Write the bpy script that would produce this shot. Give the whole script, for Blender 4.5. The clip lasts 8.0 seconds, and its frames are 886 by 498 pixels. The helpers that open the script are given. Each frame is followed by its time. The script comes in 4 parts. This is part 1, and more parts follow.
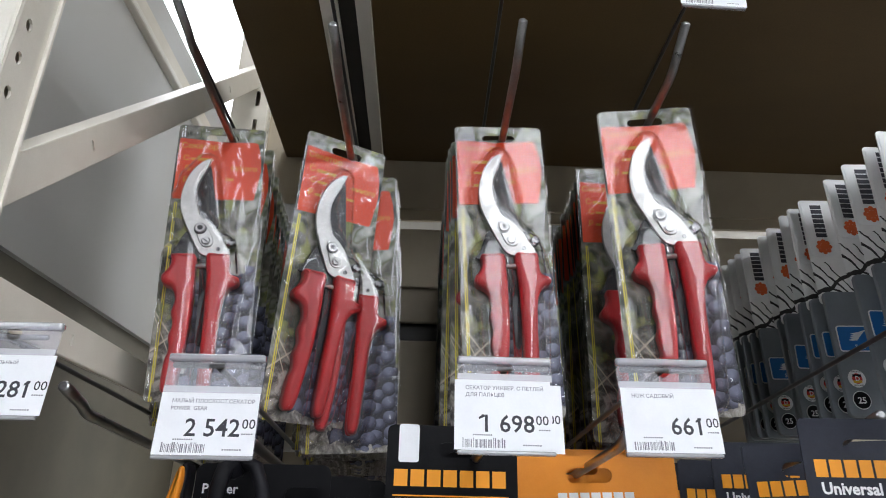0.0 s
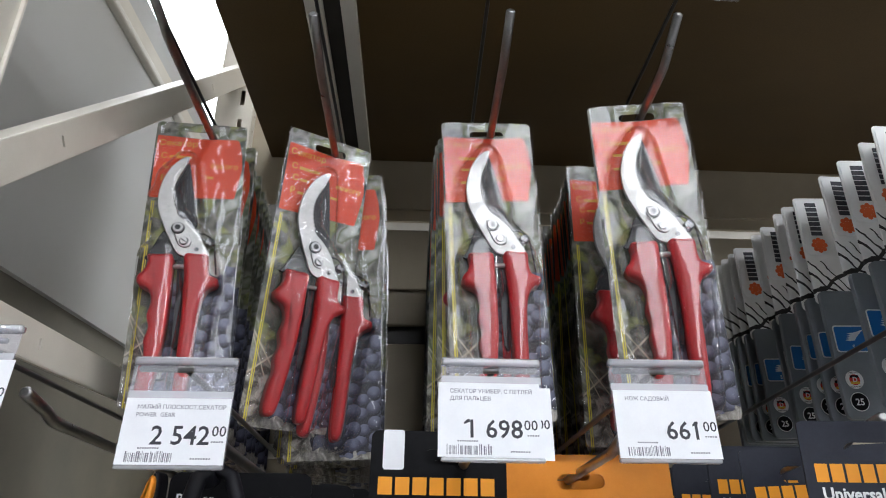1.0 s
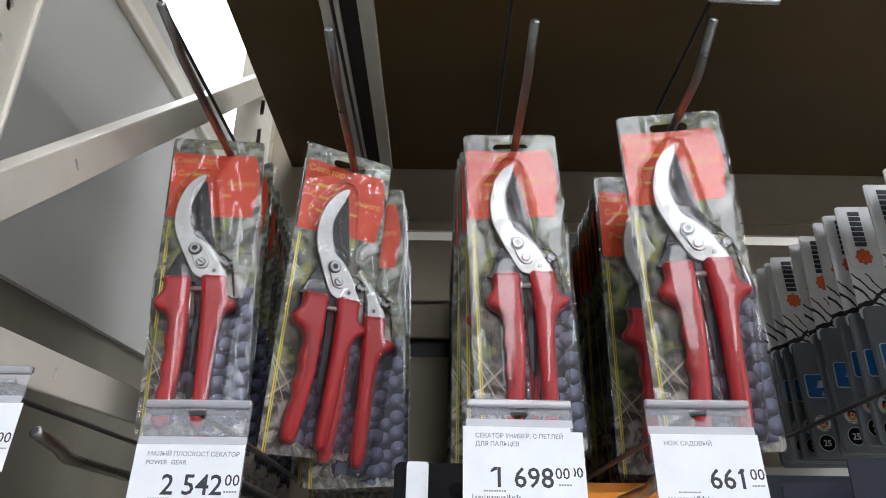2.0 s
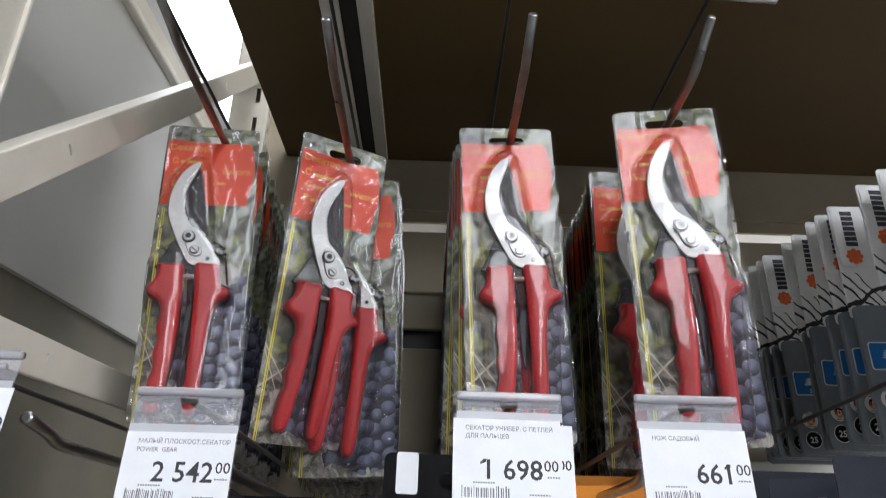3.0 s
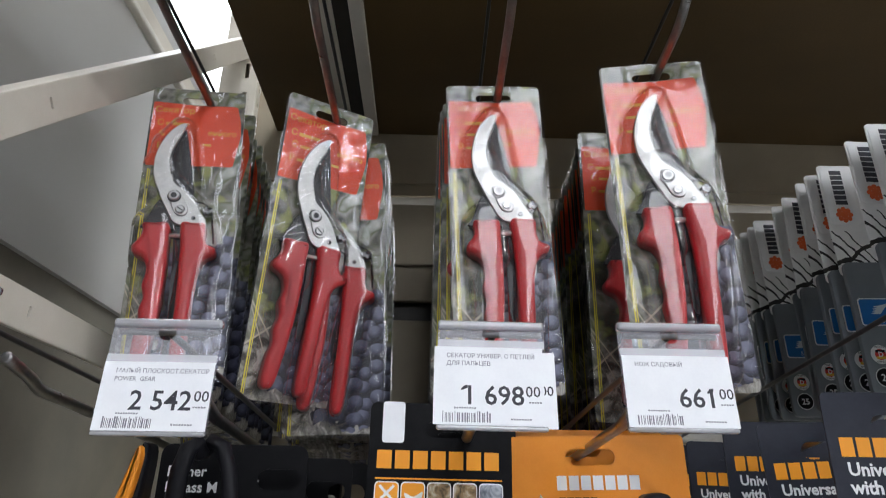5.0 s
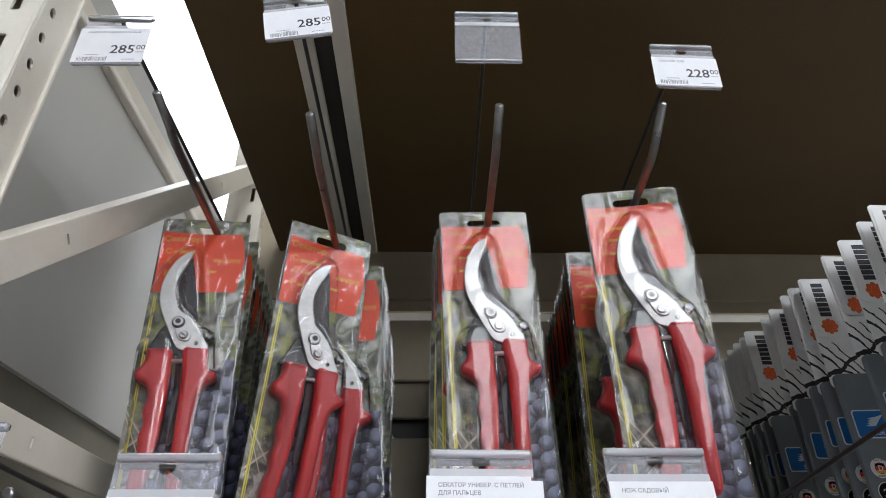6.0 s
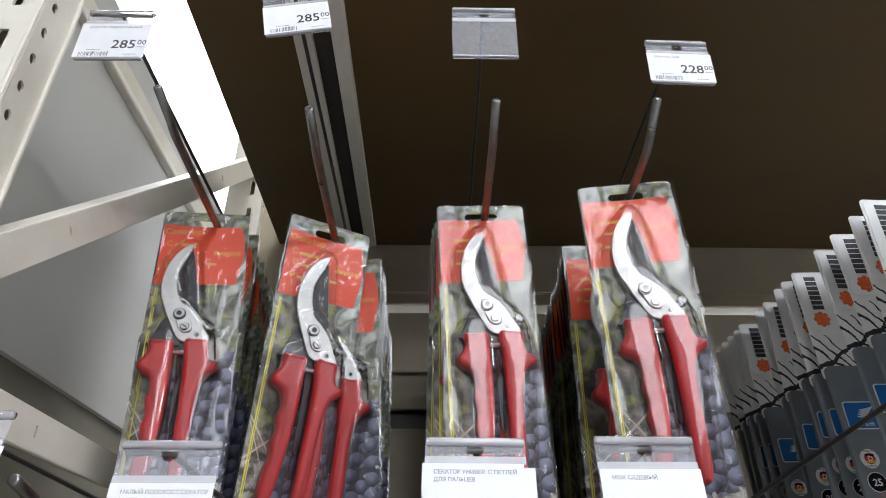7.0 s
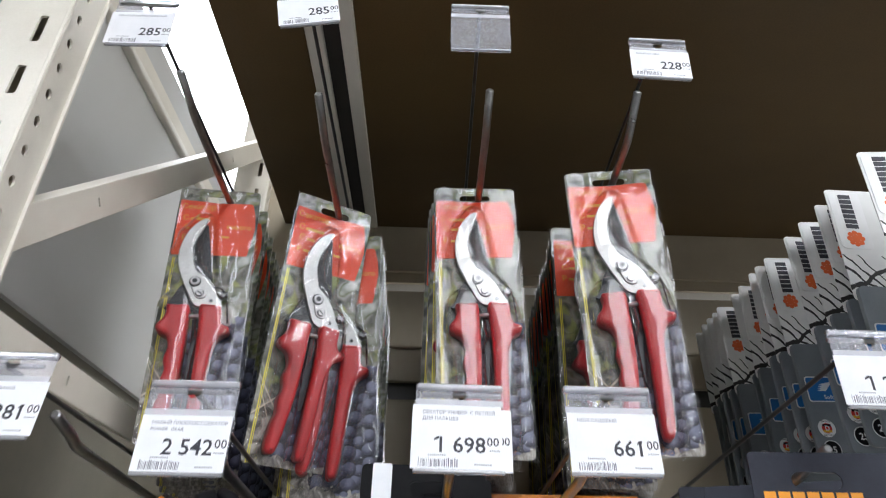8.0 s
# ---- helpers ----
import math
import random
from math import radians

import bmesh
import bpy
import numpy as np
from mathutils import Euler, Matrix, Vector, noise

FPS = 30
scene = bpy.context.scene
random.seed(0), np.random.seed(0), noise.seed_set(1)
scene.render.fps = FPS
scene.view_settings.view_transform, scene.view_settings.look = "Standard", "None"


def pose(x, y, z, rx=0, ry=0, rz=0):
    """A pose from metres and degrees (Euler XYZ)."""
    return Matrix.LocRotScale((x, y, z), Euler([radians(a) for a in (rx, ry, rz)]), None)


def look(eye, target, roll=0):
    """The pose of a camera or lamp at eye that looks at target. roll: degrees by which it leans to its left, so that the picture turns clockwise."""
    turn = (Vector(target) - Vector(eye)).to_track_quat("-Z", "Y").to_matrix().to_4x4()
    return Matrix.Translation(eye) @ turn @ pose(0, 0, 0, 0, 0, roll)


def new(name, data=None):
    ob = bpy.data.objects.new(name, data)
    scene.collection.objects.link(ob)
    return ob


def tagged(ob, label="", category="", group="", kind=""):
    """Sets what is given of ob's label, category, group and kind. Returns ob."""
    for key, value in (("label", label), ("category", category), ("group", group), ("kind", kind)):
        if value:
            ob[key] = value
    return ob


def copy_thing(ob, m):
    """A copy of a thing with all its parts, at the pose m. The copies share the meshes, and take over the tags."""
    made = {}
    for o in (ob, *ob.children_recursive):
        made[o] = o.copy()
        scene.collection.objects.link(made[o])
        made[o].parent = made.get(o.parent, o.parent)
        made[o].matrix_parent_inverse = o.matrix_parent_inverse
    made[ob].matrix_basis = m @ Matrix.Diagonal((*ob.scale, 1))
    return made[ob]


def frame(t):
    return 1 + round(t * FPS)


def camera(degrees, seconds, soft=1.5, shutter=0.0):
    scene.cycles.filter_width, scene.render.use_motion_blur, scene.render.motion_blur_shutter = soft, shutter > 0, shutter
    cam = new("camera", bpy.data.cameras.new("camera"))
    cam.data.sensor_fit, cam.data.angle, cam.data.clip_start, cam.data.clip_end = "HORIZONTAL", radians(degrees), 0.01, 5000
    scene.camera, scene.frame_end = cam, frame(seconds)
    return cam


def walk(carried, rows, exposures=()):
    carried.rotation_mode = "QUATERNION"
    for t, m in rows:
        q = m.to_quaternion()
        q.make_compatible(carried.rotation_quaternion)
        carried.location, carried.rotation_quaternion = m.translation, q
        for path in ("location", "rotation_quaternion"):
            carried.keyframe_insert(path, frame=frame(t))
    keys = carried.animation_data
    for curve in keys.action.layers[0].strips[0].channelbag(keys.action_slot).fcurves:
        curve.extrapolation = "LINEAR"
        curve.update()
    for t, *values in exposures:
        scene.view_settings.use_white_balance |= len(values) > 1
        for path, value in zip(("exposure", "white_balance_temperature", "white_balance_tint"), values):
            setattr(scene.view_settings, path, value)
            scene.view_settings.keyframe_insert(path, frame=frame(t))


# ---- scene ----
cam = camera(68.8, 8.0, 1.0, 0.4)
PATH = [
    (0, (0.149, -0.005, 1.674), (0.218, 1.84, 2.442), 0.8),
    (0.5, (0.148, 0.006, 1.673), (0.209, 1.852, 2.442), 0.7),
    (1, (0.155, 0.014, 1.677), (0.247, 1.853, 2.458), 0.3),
    (1.5, (0.16, 0.026, 1.693), (0.206, 1.868, 2.471), 0.3),
    (1.7, (0.157, 0.027, 1.701), (0.182, 1.873, 2.471), 0.3),
    (2.8, (0.155, 0.022, 1.704), (0.188, 1.864, 2.484), 1.3),
    (3, (0.156, 0.025, 1.703), (0.194, 1.879, 2.451), 1.4),
    (3.5, (0.16, 0.033, 1.694), (0.174, 1.905, 2.398), 1.4),
    (4, (0.162, 0.034, 1.681), (0.195, 1.911, 2.369), 0.9),
    (4.2, (0.161, 0.035, 1.675), (0.206, 1.914, 2.359), 1.2),
    (5.3, (0.167, 0.041, 1.672), (0.222, 1.862, 2.497), 0.3),
    (5.5, (0.166, 0.029, 1.675), (0.246, 1.784, 2.631), -0.7),
    (6, (0.172, 0.014, 1.675), (0.207, 1.728, 2.705), -0.2),
    (6.5, (0.174, 0.016, 1.672), (0.203, 1.738, 2.689), -0.1),
    (7, (0.174, 0.007, 1.671), (0.21, 1.731, 2.682), -0.1),
    (7.5, (0.175, -0.008, 1.666), (0.229, 1.721, 2.67), 0.2),
    (8, (0.179, -0.031, 1.635), (0.212, 1.71, 2.62), 1.2),
]
walk(cam, [(t, look(eye, target, roll)) for t, eye, target, roll in PATH],
     [(0.0, -0.1), (1.0, -0.13), (3.5, -0.08), (4.0, -0.14), (5.5, -0.24), (6.0, -0.2), (7.0, 0.03), (8.0, 0.07)])

# ---- light ----
world = bpy.data.worlds.new("world")
world.use_nodes = True
scene.world = world
world.node_tree.nodes["Background"].inputs[0].default_value = (0.9, 0.95, 1.0, 1)
world.node_tree.nodes["Background"].inputs[1].default_value = 0.05


# ---- materials ----
class Nodes:
    """Short way to write a node material."""

    def __init__(self, name):
        self.mat = bpy.data.materials.new(name)
        self.mat.use_nodes = True
        self.tree = self.mat.node_tree
        self.tree.nodes.clear()

    def add(self, kind, props=None, **sockets):
        n = self.tree.nodes.new("ShaderNode" + kind)
        for k, v in (props or {}).items():
            setattr(n, k, v)
        for k, v in sockets.items():
            k = k.replace("_", " ")
            sock = n.inputs[int(k[1:])] if k[0] == "i" and k[1:].isdigit() else n.inputs[k]
            if isinstance(v, bpy.types.NodeSocket):
                self.tree.links.new(v, sock)
            else:
                sock.default_value = v
        return n

    def math(self, op, a, b=0.0, clamp=False):
        return self.add("Math", {"operation": op, "use_clamp": clamp}, i0=a, i1=b).outputs[0]

    def noise(self, coord, scale, detail=3.0, rough=0.5, distortion=0.0):
        return self.add("TexNoise", None, Vector=coord, Scale=scale, Detail=detail, Roughness=rough, Distortion=distortion).outputs[0]

    def ramp(self, fac, *stops):
        n = self.add("ValToRGB", None, Fac=fac)
        e = n.color_ramp.elements
        while len(e) < len(stops):
            e.new(0.5)
        for el, (p, c) in zip(e, stops):
            el.position, el.color = p, (*c, 1) if len(c) == 3 else c
        return n.outputs[0]

    def mix(self, fac, a, b):
        n = self.add("Mix", {"data_type": "RGBA"})
        for sock, v in ((n.inputs[0], fac), (n.inputs[6], a), (n.inputs[7], b)):
            if isinstance(v, bpy.types.NodeSocket):
                self.tree.links.new(v, sock)
            else:
                sock.default_value = (*v, 1) if isinstance(v, tuple) and len(v) == 3 else v
        return n.outputs[2]

    def bump(self, height, strength, distance):
        return self.add("Bump", None, Height=height, Strength=strength, Distance=distance).outputs[0]

    def coord(self):
        return self.add("TexCoord").outputs["Object"]

    def place(self):
        return self.add("NewGeometry").outputs["Position"]

    def finish(self, shader):
        out = self.add("OutputMaterial")
        self.tree.links.new(shader, out.inputs[0])
        return self.mat

    def surface(self, color, rough=0.5, metal=0.0, normal=None, **more):
        if isinstance(color, tuple) and len(color) == 3:
            color = (*color, 1)
        kw = dict(Base_Color=color, Roughness=rough, Metallic=metal, **more)
        if normal:
            kw["Normal"] = normal
        return self.finish(self.add("BsdfPrincipled", None, **kw).outputs[0])


def worn(name, a, b, scale, rough=(0.4, 0.6), metal=0.0, bump=0.0, fine=900.0, world_space=True, **more):
    """Paint, plastic or metal with large stains and a fine grain."""
    n = Nodes(name)
    c = n.place() if world_space else n.coord()
    big = n.noise(c, scale, 5.0, 0.6)
    small = n.noise(c, fine, 2.0)
    both = n.math("ADD", n.math("MULTIPLY", big, 0.75), n.math("MULTIPLY", small, 0.25))
    col = n.ramp(both, (0.33, a), (0.67, b))
    r = n.math("ADD", n.math("MULTIPLY", big, rough[1] - rough[0]), rough[0])
    nor = n.bump(small, bump, 0.0004) if bump else None
    return n.surface(col, r, metal, nor, **more)


def clear_film(name, ior=1.5, rough=0.1, crinkle=0.5, scale=45.0, tint=(1, 1, 1), veil=0.0, soft=0.0):
    """Clear plastic: lets light straight through and shines by Fresnel."""
    n = Nodes(name)
    c = n.coord()
    h = n.noise(c, scale, 3.0, 0.55, 0.6)
    nor = n.bump(h, crinkle, 0.004)
    fr = n.math("MULTIPLY", n.add("Fresnel", None, IOR=ior, Normal=nor).outputs[0], 1.5, True)
    clear = n.add("BsdfTransparent", None, Color=(*tint, 1)).outputs[0]
    if veil:
        milk = n.add("BsdfDiffuse", None, Color=(0.85, 0.86, 0.88, 1)).outputs[0]
        clear = n.add("MixShader", None, i0=veil, i1=clear, i2=milk).outputs[0]
    shine = n.add("BsdfGlossy", None, Color=(1, 1, 1, 1), Roughness=rough, Normal=nor).outputs[0]
    sheen = n.add("BsdfGlossy", None, Color=(1, 1, 1, 1), Roughness=0.38, Normal=nor).outputs[0]
    shine = n.add("MixShader", None, i0=soft, i1=shine, i2=sheen).outputs[0]
    return n.finish(n.add("MixShader", None, i0=fr, i1=clear, i2=shine).outputs[0])


def print_material():
    """The printed picture on the backing card: blurred vineyard, grapes, a thin yellow line."""
    n = Nodes("card_print")
    c = n.coord()
    sep = n.add("SeparateXYZ", None, Vector=c)
    x, z = sep.outputs[0], sep.outputs[2]
    # blurred leaves, stone and sky
    soft = n.noise(c, 30.0, 2.2, 0.5, 0.15)
    haze = n.math("MULTIPLY", x, 1.3)
    col = n.ramp(n.math("ADD", soft, haze), (0.35, (0.012, 0.015, 0.01)), (0.41, (0.045, 0.055, 0.03)), (0.46, (0.15, 0.14, 0.11)), (0.51, (0.3, 0.29, 0.25)), (0.55, (0.12, 0.14, 0.06)), (0.6, (0.33, 0.34, 0.28)), (0.68, (0.66, 0.66, 0.62)))
    fine = n.noise(c, 150.0, 3.0, 0.6)
    col = n.mix(n.math("MULTIPLY", fine, 0.45), col, (0.07, 0.07, 0.05))
    leaf = n.noise(c, 52.0, 1.5, 0.4, 0.3)
    col = n.mix(n.ramp(leaf, (0.58, (0, 0, 0)), (0.66, (0.75, 0.75, 0.75))), col, (0.28, 0.3, 0.07))
    dark = n.noise(c, 62.0, 2.0, 0.5, 0.2)
    col = n.mix(n.ramp(dark, (0.3, (0.85, 0.85, 0.85)), (0.42, (0, 0, 0))), col, (0.02, 0.025, 0.015))
    # pale stony ground low on the card, with thin dry sticks
    low = n.math("MULTIPLY", n.math("SUBTRACT", -0.205, z), 26.0, True)
    pale = n.noise(c, 85.0, 3.0, 0.6, 0.8)
    stone = n.ramp(pale, (0.4, (0.06, 0.05, 0.045)), (0.5, (0.22, 0.2, 0.18)), (0.6, (0.55, 0.52, 0.47)))
    col = n.mix(n.math("MULTIPLY", low, 0.85), col, stone)
    for sl, off in ((-1.4, -0.262), (-2.2, -0.3), (0.9, -0.2)):
        stick = n.math("LESS_THAN", n.math("ABSOLUTE", n.math("SUBTRACT", z, n.math("ADD", n.math("MULTIPLY", x, sl), off))), 0.0011)
        stick = n.math("MULTIPLY", n.math("MULTIPLY", stick, n.math("LESS_THAN", x, -0.012)), n.math("LESS_THAN", z, -0.185))
        col = n.mix(n.math("MULTIPLY", stick, 0.7), col, (0.6, 0.52, 0.4))
    # grapes, low and to one side: round berries with a bloom, each lit from above in the photograph
    flat = n.add("CombineXYZ", None, i0=x, i1=z).outputs[0]
    edge = n.math("MULTIPLY", n.math("SUBTRACT", n.noise(c, 55.0, 2.0), 0.5), 0.04)
    side = n.math("ADD", n.math("ADD", x, edge), n.math("MULTIPLY", n.math("ADD", z, 0.24), -0.12))
    bunch = n.math("MULTIPLY", n.math("GREATER_THAN", side, -0.014), n.math("MULTIPLY", n.math("LESS_THAN", n.math("ADD", z, edge), -0.158), n.math("GREATER_THAN", n.math("ADD", z, edge), -0.274)))
    col = n.mix(bunch, col, (0.02, 0.019, 0.03))
    for shift, scale in ((0.37, 74.0), (0.0, 66.0)):
        at = n.add("VectorMath", {"operation": "ADD"}, i0=flat, i1=(shift, shift * 0.7, 0)).outputs[0]
        vor = n.add("TexVoronoi", {"voronoi_dimensions": "2D"}, Vector=at, Scale=scale, Randomness=0.55)
        rel = n.add("SeparateXYZ", None, Vector=n.add("VectorMath", {"operation": "SUBTRACT"}, i0=at, i1=vor.outputs["Position"]).outputs[0])
        lift = n.math("ADD", n.math("MULTIPLY", rel.outputs[1], scale * 0.75), n.math("MULTIPLY", rel.outputs[0], -scale * 0.25))
        tone = n.math("ADD", n.math("SUBTRACT", 0.62, n.math("MULTIPLY", vor.outputs["Distance"], 0.75)), lift)
        berry = n.ramp(tone, (0.1, (0.012, 0.012, 0.024)), (0.4, (0.06, 0.062, 0.105)), (0.7, (0.19, 0.2, 0.29)), (0.95, (0.5, 0.52, 0.62)))
        col = n.mix(n.math("MULTIPLY", bunch, n.math("LESS_THAN", vor.outputs["Distance"], 0.43)), col, berry)
    # two thin yellow lines down one side
    l1 = n.math("LESS_THAN", n.math("ABSOLUTE", n.math("ADD", x, 0.0382)), 0.0006)
    l2 = n.math("LESS_THAN", n.math("ABSOLUTE", n.math("ADD", x, 0.0365)), 0.0004)
    line = n.math("MULTIPLY", n.math("MAXIMUM", l1, l2), n.math("LESS_THAN", z, -0.09))
    col = n.mix(line, col, (0.72, 0.6, 0.05))
    return n.surface(col, 0.35)


def shelf_board():
    n = Nodes("brown_board")
    c = n.place()
    st = n.add("Mapping", None, Vector=c, Scale=(0.5, 1.0, 1.0)).outputs[0]
    big = n.noise(st, 6.0, 5.0, 0.6)
    small = n.noise(c, 420.0, 3.0)
    col = n.ramp(n.math("ADD", n.math("MULTIPLY", big, 0.7), n.math("MULTIPLY", small, 0.3)), (0.35, (0.076, 0.045, 0.0135)), (0.65, (0.108, 0.065, 0.0205)))
    return n.surface(col, 0.55, 0.0, n.bump(small, 0.2, 0.0004))


def branch_print():
    """White card header with a drawing of dark bare branches."""
    n = Nodes("branch_print")
    c = n.coord()
    sep = n.add("SeparateXYZ", None, Vector=c)
    x, z = sep.outputs[0], sep.outputs[2]
    wob = n.math("MULTIPLY", n.math("SUBTRACT", n.noise(c, 45.0, 3.0), 0.5), 0.014)
    zz = n.math("ADD", z, wob)
    main = n.math("LESS_THAN", n.math("ABSOLUTE", n.math("SUBTRACT", zz, n.math("SUBTRACT", n.math("MULTIPLY", x, 0.55), 0.108))), 0.0022)
    tw = None
    for k, (sl, off, wd) in enumerate(((-1.1, -0.072, 0.001), (-1.3, -0.055, 0.0009), (-0.8, -0.087, 0.0011), (-1.0, -0.035, 0.0008))):
        t = n.math("LESS_THAN", n.math("ABSOLUTE", n.math("SUBTRACT", zz, n.math("ADD", n.math("MULTIPLY", x, sl), off))), wd * 1.3)
        tw = t if tw is None else n.math("MAXIMUM", tw, t)
    dark = n.math("MULTIPLY", n.math("MAXIMUM", main, tw), n.math("LESS_THAN", z, -0.073))
    base = n.ramp(n.noise(c, 40.0, 3.0), (0.3, (0.74, 0.74, 0.72)), (0.7, (0.82, 0.82, 0.8)))
    return n.surface(n.mix(dark, base, (0.02, 0.018, 0.016)), 0.4)


def photo_print(name, a, b, c3, scale):
    n = Nodes(name)
    c = n.coord()
    col = n.ramp(n.noise(c, scale, 3.0, 0.6, 0.8), (0.3, a), (0.5, b), (0.68, c3))
    return n.surface(col, 0.35)


def plain(name, color, rough=0.5, metal=0.0, **more):
    """Small printed marks and trims: one colour with a faint grain."""
    n = Nodes(name)
    g = n.noise(n.coord(), 500.0, 2.0)
    col = n.mix(n.math("MULTIPLY", g, 0.25), color, tuple(v * 0.8 for v in color))
    return n.surface(col, rough, metal, None, **more)


def glow(name, color, power):
    n = Nodes(name)
    return n.finish(n.add("Emission", None, Color=(*color, 1), Strength=power).outputs[0])


CREAM = worn("cream_rack_paint", (0.62, 0.58, 0.49), (0.72, 0.68, 0.59), 14.0, (0.3, 0.5), bump=0.15)
GREY_PANEL = worn("grey_sheet_paint", (0.47, 0.47, 0.45), (0.52, 0.52, 0.5), 2.0, (0.42, 0.5), bump=0.04)
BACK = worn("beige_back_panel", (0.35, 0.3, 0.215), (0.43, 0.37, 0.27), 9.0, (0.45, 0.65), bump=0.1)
OLIVE = worn("olive_sheet", (0.15, 0.137, 0.105), (0.21, 0.19, 0.145), 11.0, (0.4, 0.55), bump=0.1)
RAIL = worn("pale_rail_paint", (0.68, 0.65, 0.58), (0.76, 0.73, 0.66), 20.0, (0.3, 0.5))
GAP = worn("dark_gap", (0.03, 0.028, 0.024), (0.05, 0.045, 0.04), 30.0)
BOARD = shelf_board()
CHROME = worn("zinc_wire", (0.24, 0.24, 0.24), (0.38, 0.38, 0.37), 60.0, (0.22, 0.38), 1.0, 0.1, 700.0)
DARK_WIRE = worn("dark_wire", (0.05, 0.05, 0.05), (0.09, 0.09, 0.09), 60.0, (0.3, 0.45), 0.7, 0.1, 700.0)
STEEL = worn("satin_blade_steel", (0.4, 0.4, 0.39), (0.54, 0.54, 0.53), 90.0, (0.32, 0.48), 0.65, 0.25, 1500.0, False)
BOLT = worn("bolt_steel", (0.1, 0.1, 0.11), (0.24, 0.24, 0.24), 200.0, (0.2, 0.35), 1.0, 0.1, 900.0, False)
NUT = worn("nut_steel", (0.34, 0.34, 0.34), (0.5, 0.5, 0.5), 200.0, (0.25, 0.4), 0.9, 0.1, 900.0, False)
BLACK_STEEL = worn("black_steel", (0.004, 0.004, 0.007), (0.009, 0.009, 0.013), 90.0, (0.3, 0.5), 0.0, 0.1, 900.0, False)
RED_GRIP = worn("red_grip_plastic", (0.42, 0.014, 0.018), (0.5, 0.022, 0.026), 60.0, (0.3, 0.42), 0.0, 0.12, 1200.0, False)
RED_PRINT = worn("red_print", (0.68, 0.06, 0.008), (0.76, 0.08, 0.012), 40.0, (0.35, 0.5), 0.0, 0.0, 800.0, False)
YELLOW = plain("yellow_print", (0.68, 0.34, 0.025), 0.4)
CARD = print_material()
FILM = clear_film("clear_blister_film", 1.42, 0.045, 0.035, 30.0, (1, 1, 1), 0.0, 0.22)
CLEAR = clear_film("clear_tag_plastic", 1.06, 0.08, 0.02, 30.0, (0.93, 0.93, 0.97), 0.16)
TUBE = clear_film("clear_tag_tube", 1.5, 0.15, 0.1, 60.0, (0.9, 0.91, 0.95), 0.34)
MILKY = clear_film("milky_tag_plastic", 1.06, 0.2, 0.02, 30.0, (0.95, 0.95, 0.98), 0.42)
PAPER = worn("label_paper", (0.78, 0.79, 0.82), (0.84, 0.85, 0.87), 60.0, (0.6, 0.8), 0.0, 0.0, 900.0, False)
INK = plain("grey_ink", (0.035, 0.035, 0.045), 0.6)
TITLE_INK = plain("soft_grey_ink", (0.22, 0.22, 0.26), 0.6)
PALE_INK = plain("pale_ink", (0.2, 0.2, 0.23), 0.6)
BLACK_CARD = worn("black_card", (0.005, 0.005, 0.006), (0.009, 0.009, 0.01), 60.0, (0.3, 0.45), 0.0, 0.0, 800.0, False, Specular_IOR_Level=0.1)
NAVY_CARD = worn("charcoal_card", (0.022, 0.024, 0.034), (0.03, 0.033, 0.046), 60.0, (0.35, 0.5), 0.0, 0.0, 800.0, False, Specular_IOR_Level=0.22)
ORANGE = worn("orange_card", (0.74, 0.24, 0.015), (0.8, 0.28, 0.025), 40.0, (0.3, 0.45), 0.0, 0.0, 800.0, False)
ORANGE_INK = plain("orange_ink", (0.85, 0.33, 0.02), 0.4)
WHITE_INK = plain("white_ink", (0.8, 0.8, 0.8), 0.45)
WHITE_CARD = worn("white_card", (0.78, 0.78, 0.77), (0.84, 0.84, 0.83), 50.0, (0.35, 0.5), 0.0, 0.0, 800.0, False)
BRANCH = branch_print()
SLATE = worn("slate_grey_card", (0.155, 0.178, 0.195), (0.195, 0.218, 0.235), 40.0, (0.35, 0.5), 0.0, 0.0, 800.0, False)
BLUE = plain("blue_print", (0.012, 0.15, 0.45), 0.35)
FLOWER = plain("flower_orange", (0.8, 0.14, 0.03), 0.4)
GERMAN_RED = plain("badge_red", (0.6, 0.03, 0.02), 0.4)
GERMAN_GOLD = plain("badge_gold", (0.75, 0.45, 0.03), 0.4)
PHOTO_A = photo_print("photo_brown", (0.03, 0.025, 0.015), (0.3, 0.2, 0.1), (0.55, 0.5, 0.4), 160.0)
PHOTO_B = photo_print("photo_grey", (0.08, 0.09, 0.11), (0.28, 0.3, 0.34), (0.5, 0.52, 0.58), 140.0)
RUBBER = worn("black_rubber", (0.003, 0.003, 0.005), (0.006, 0.006, 0.009), 80.0, (0.45, 0.6), 0.0, 0.2, 900.0, False, Specular_IOR_Level=0.22)
PALE_GREY = worn("pale_grey_plastic", (0.4, 0.4, 0.37), (0.48, 0.48, 0.44), 60.0, (0.4, 0.5), 0.0, 0.0, 900.0, False)
FLOOR = worn("floor_tile", (0.15, 0.145, 0.14), (0.2, 0.195, 0.19), 2.0, (0.25, 0.45))
WALL = worn("store_wall", (0.13, 0.13, 0.13), (0.18, 0.18, 0.18), 1.5, (0.6, 0.8))
PALE_WALL = worn("pale_store_wall", (0.58, 0.55, 0.48), (0.64, 0.6, 0.53), 1.5, (0.6, 0.8))
CEILING = worn("store_ceiling", (0.22, 0.22, 0.22), (0.27, 0.27, 0.27), 1.5, (0.7, 0.9))
HOUSING = worn("lamp_housing", (0.6, 0.6, 0.6), (0.7, 0.7, 0.7), 4.0, (0.4, 0.5))
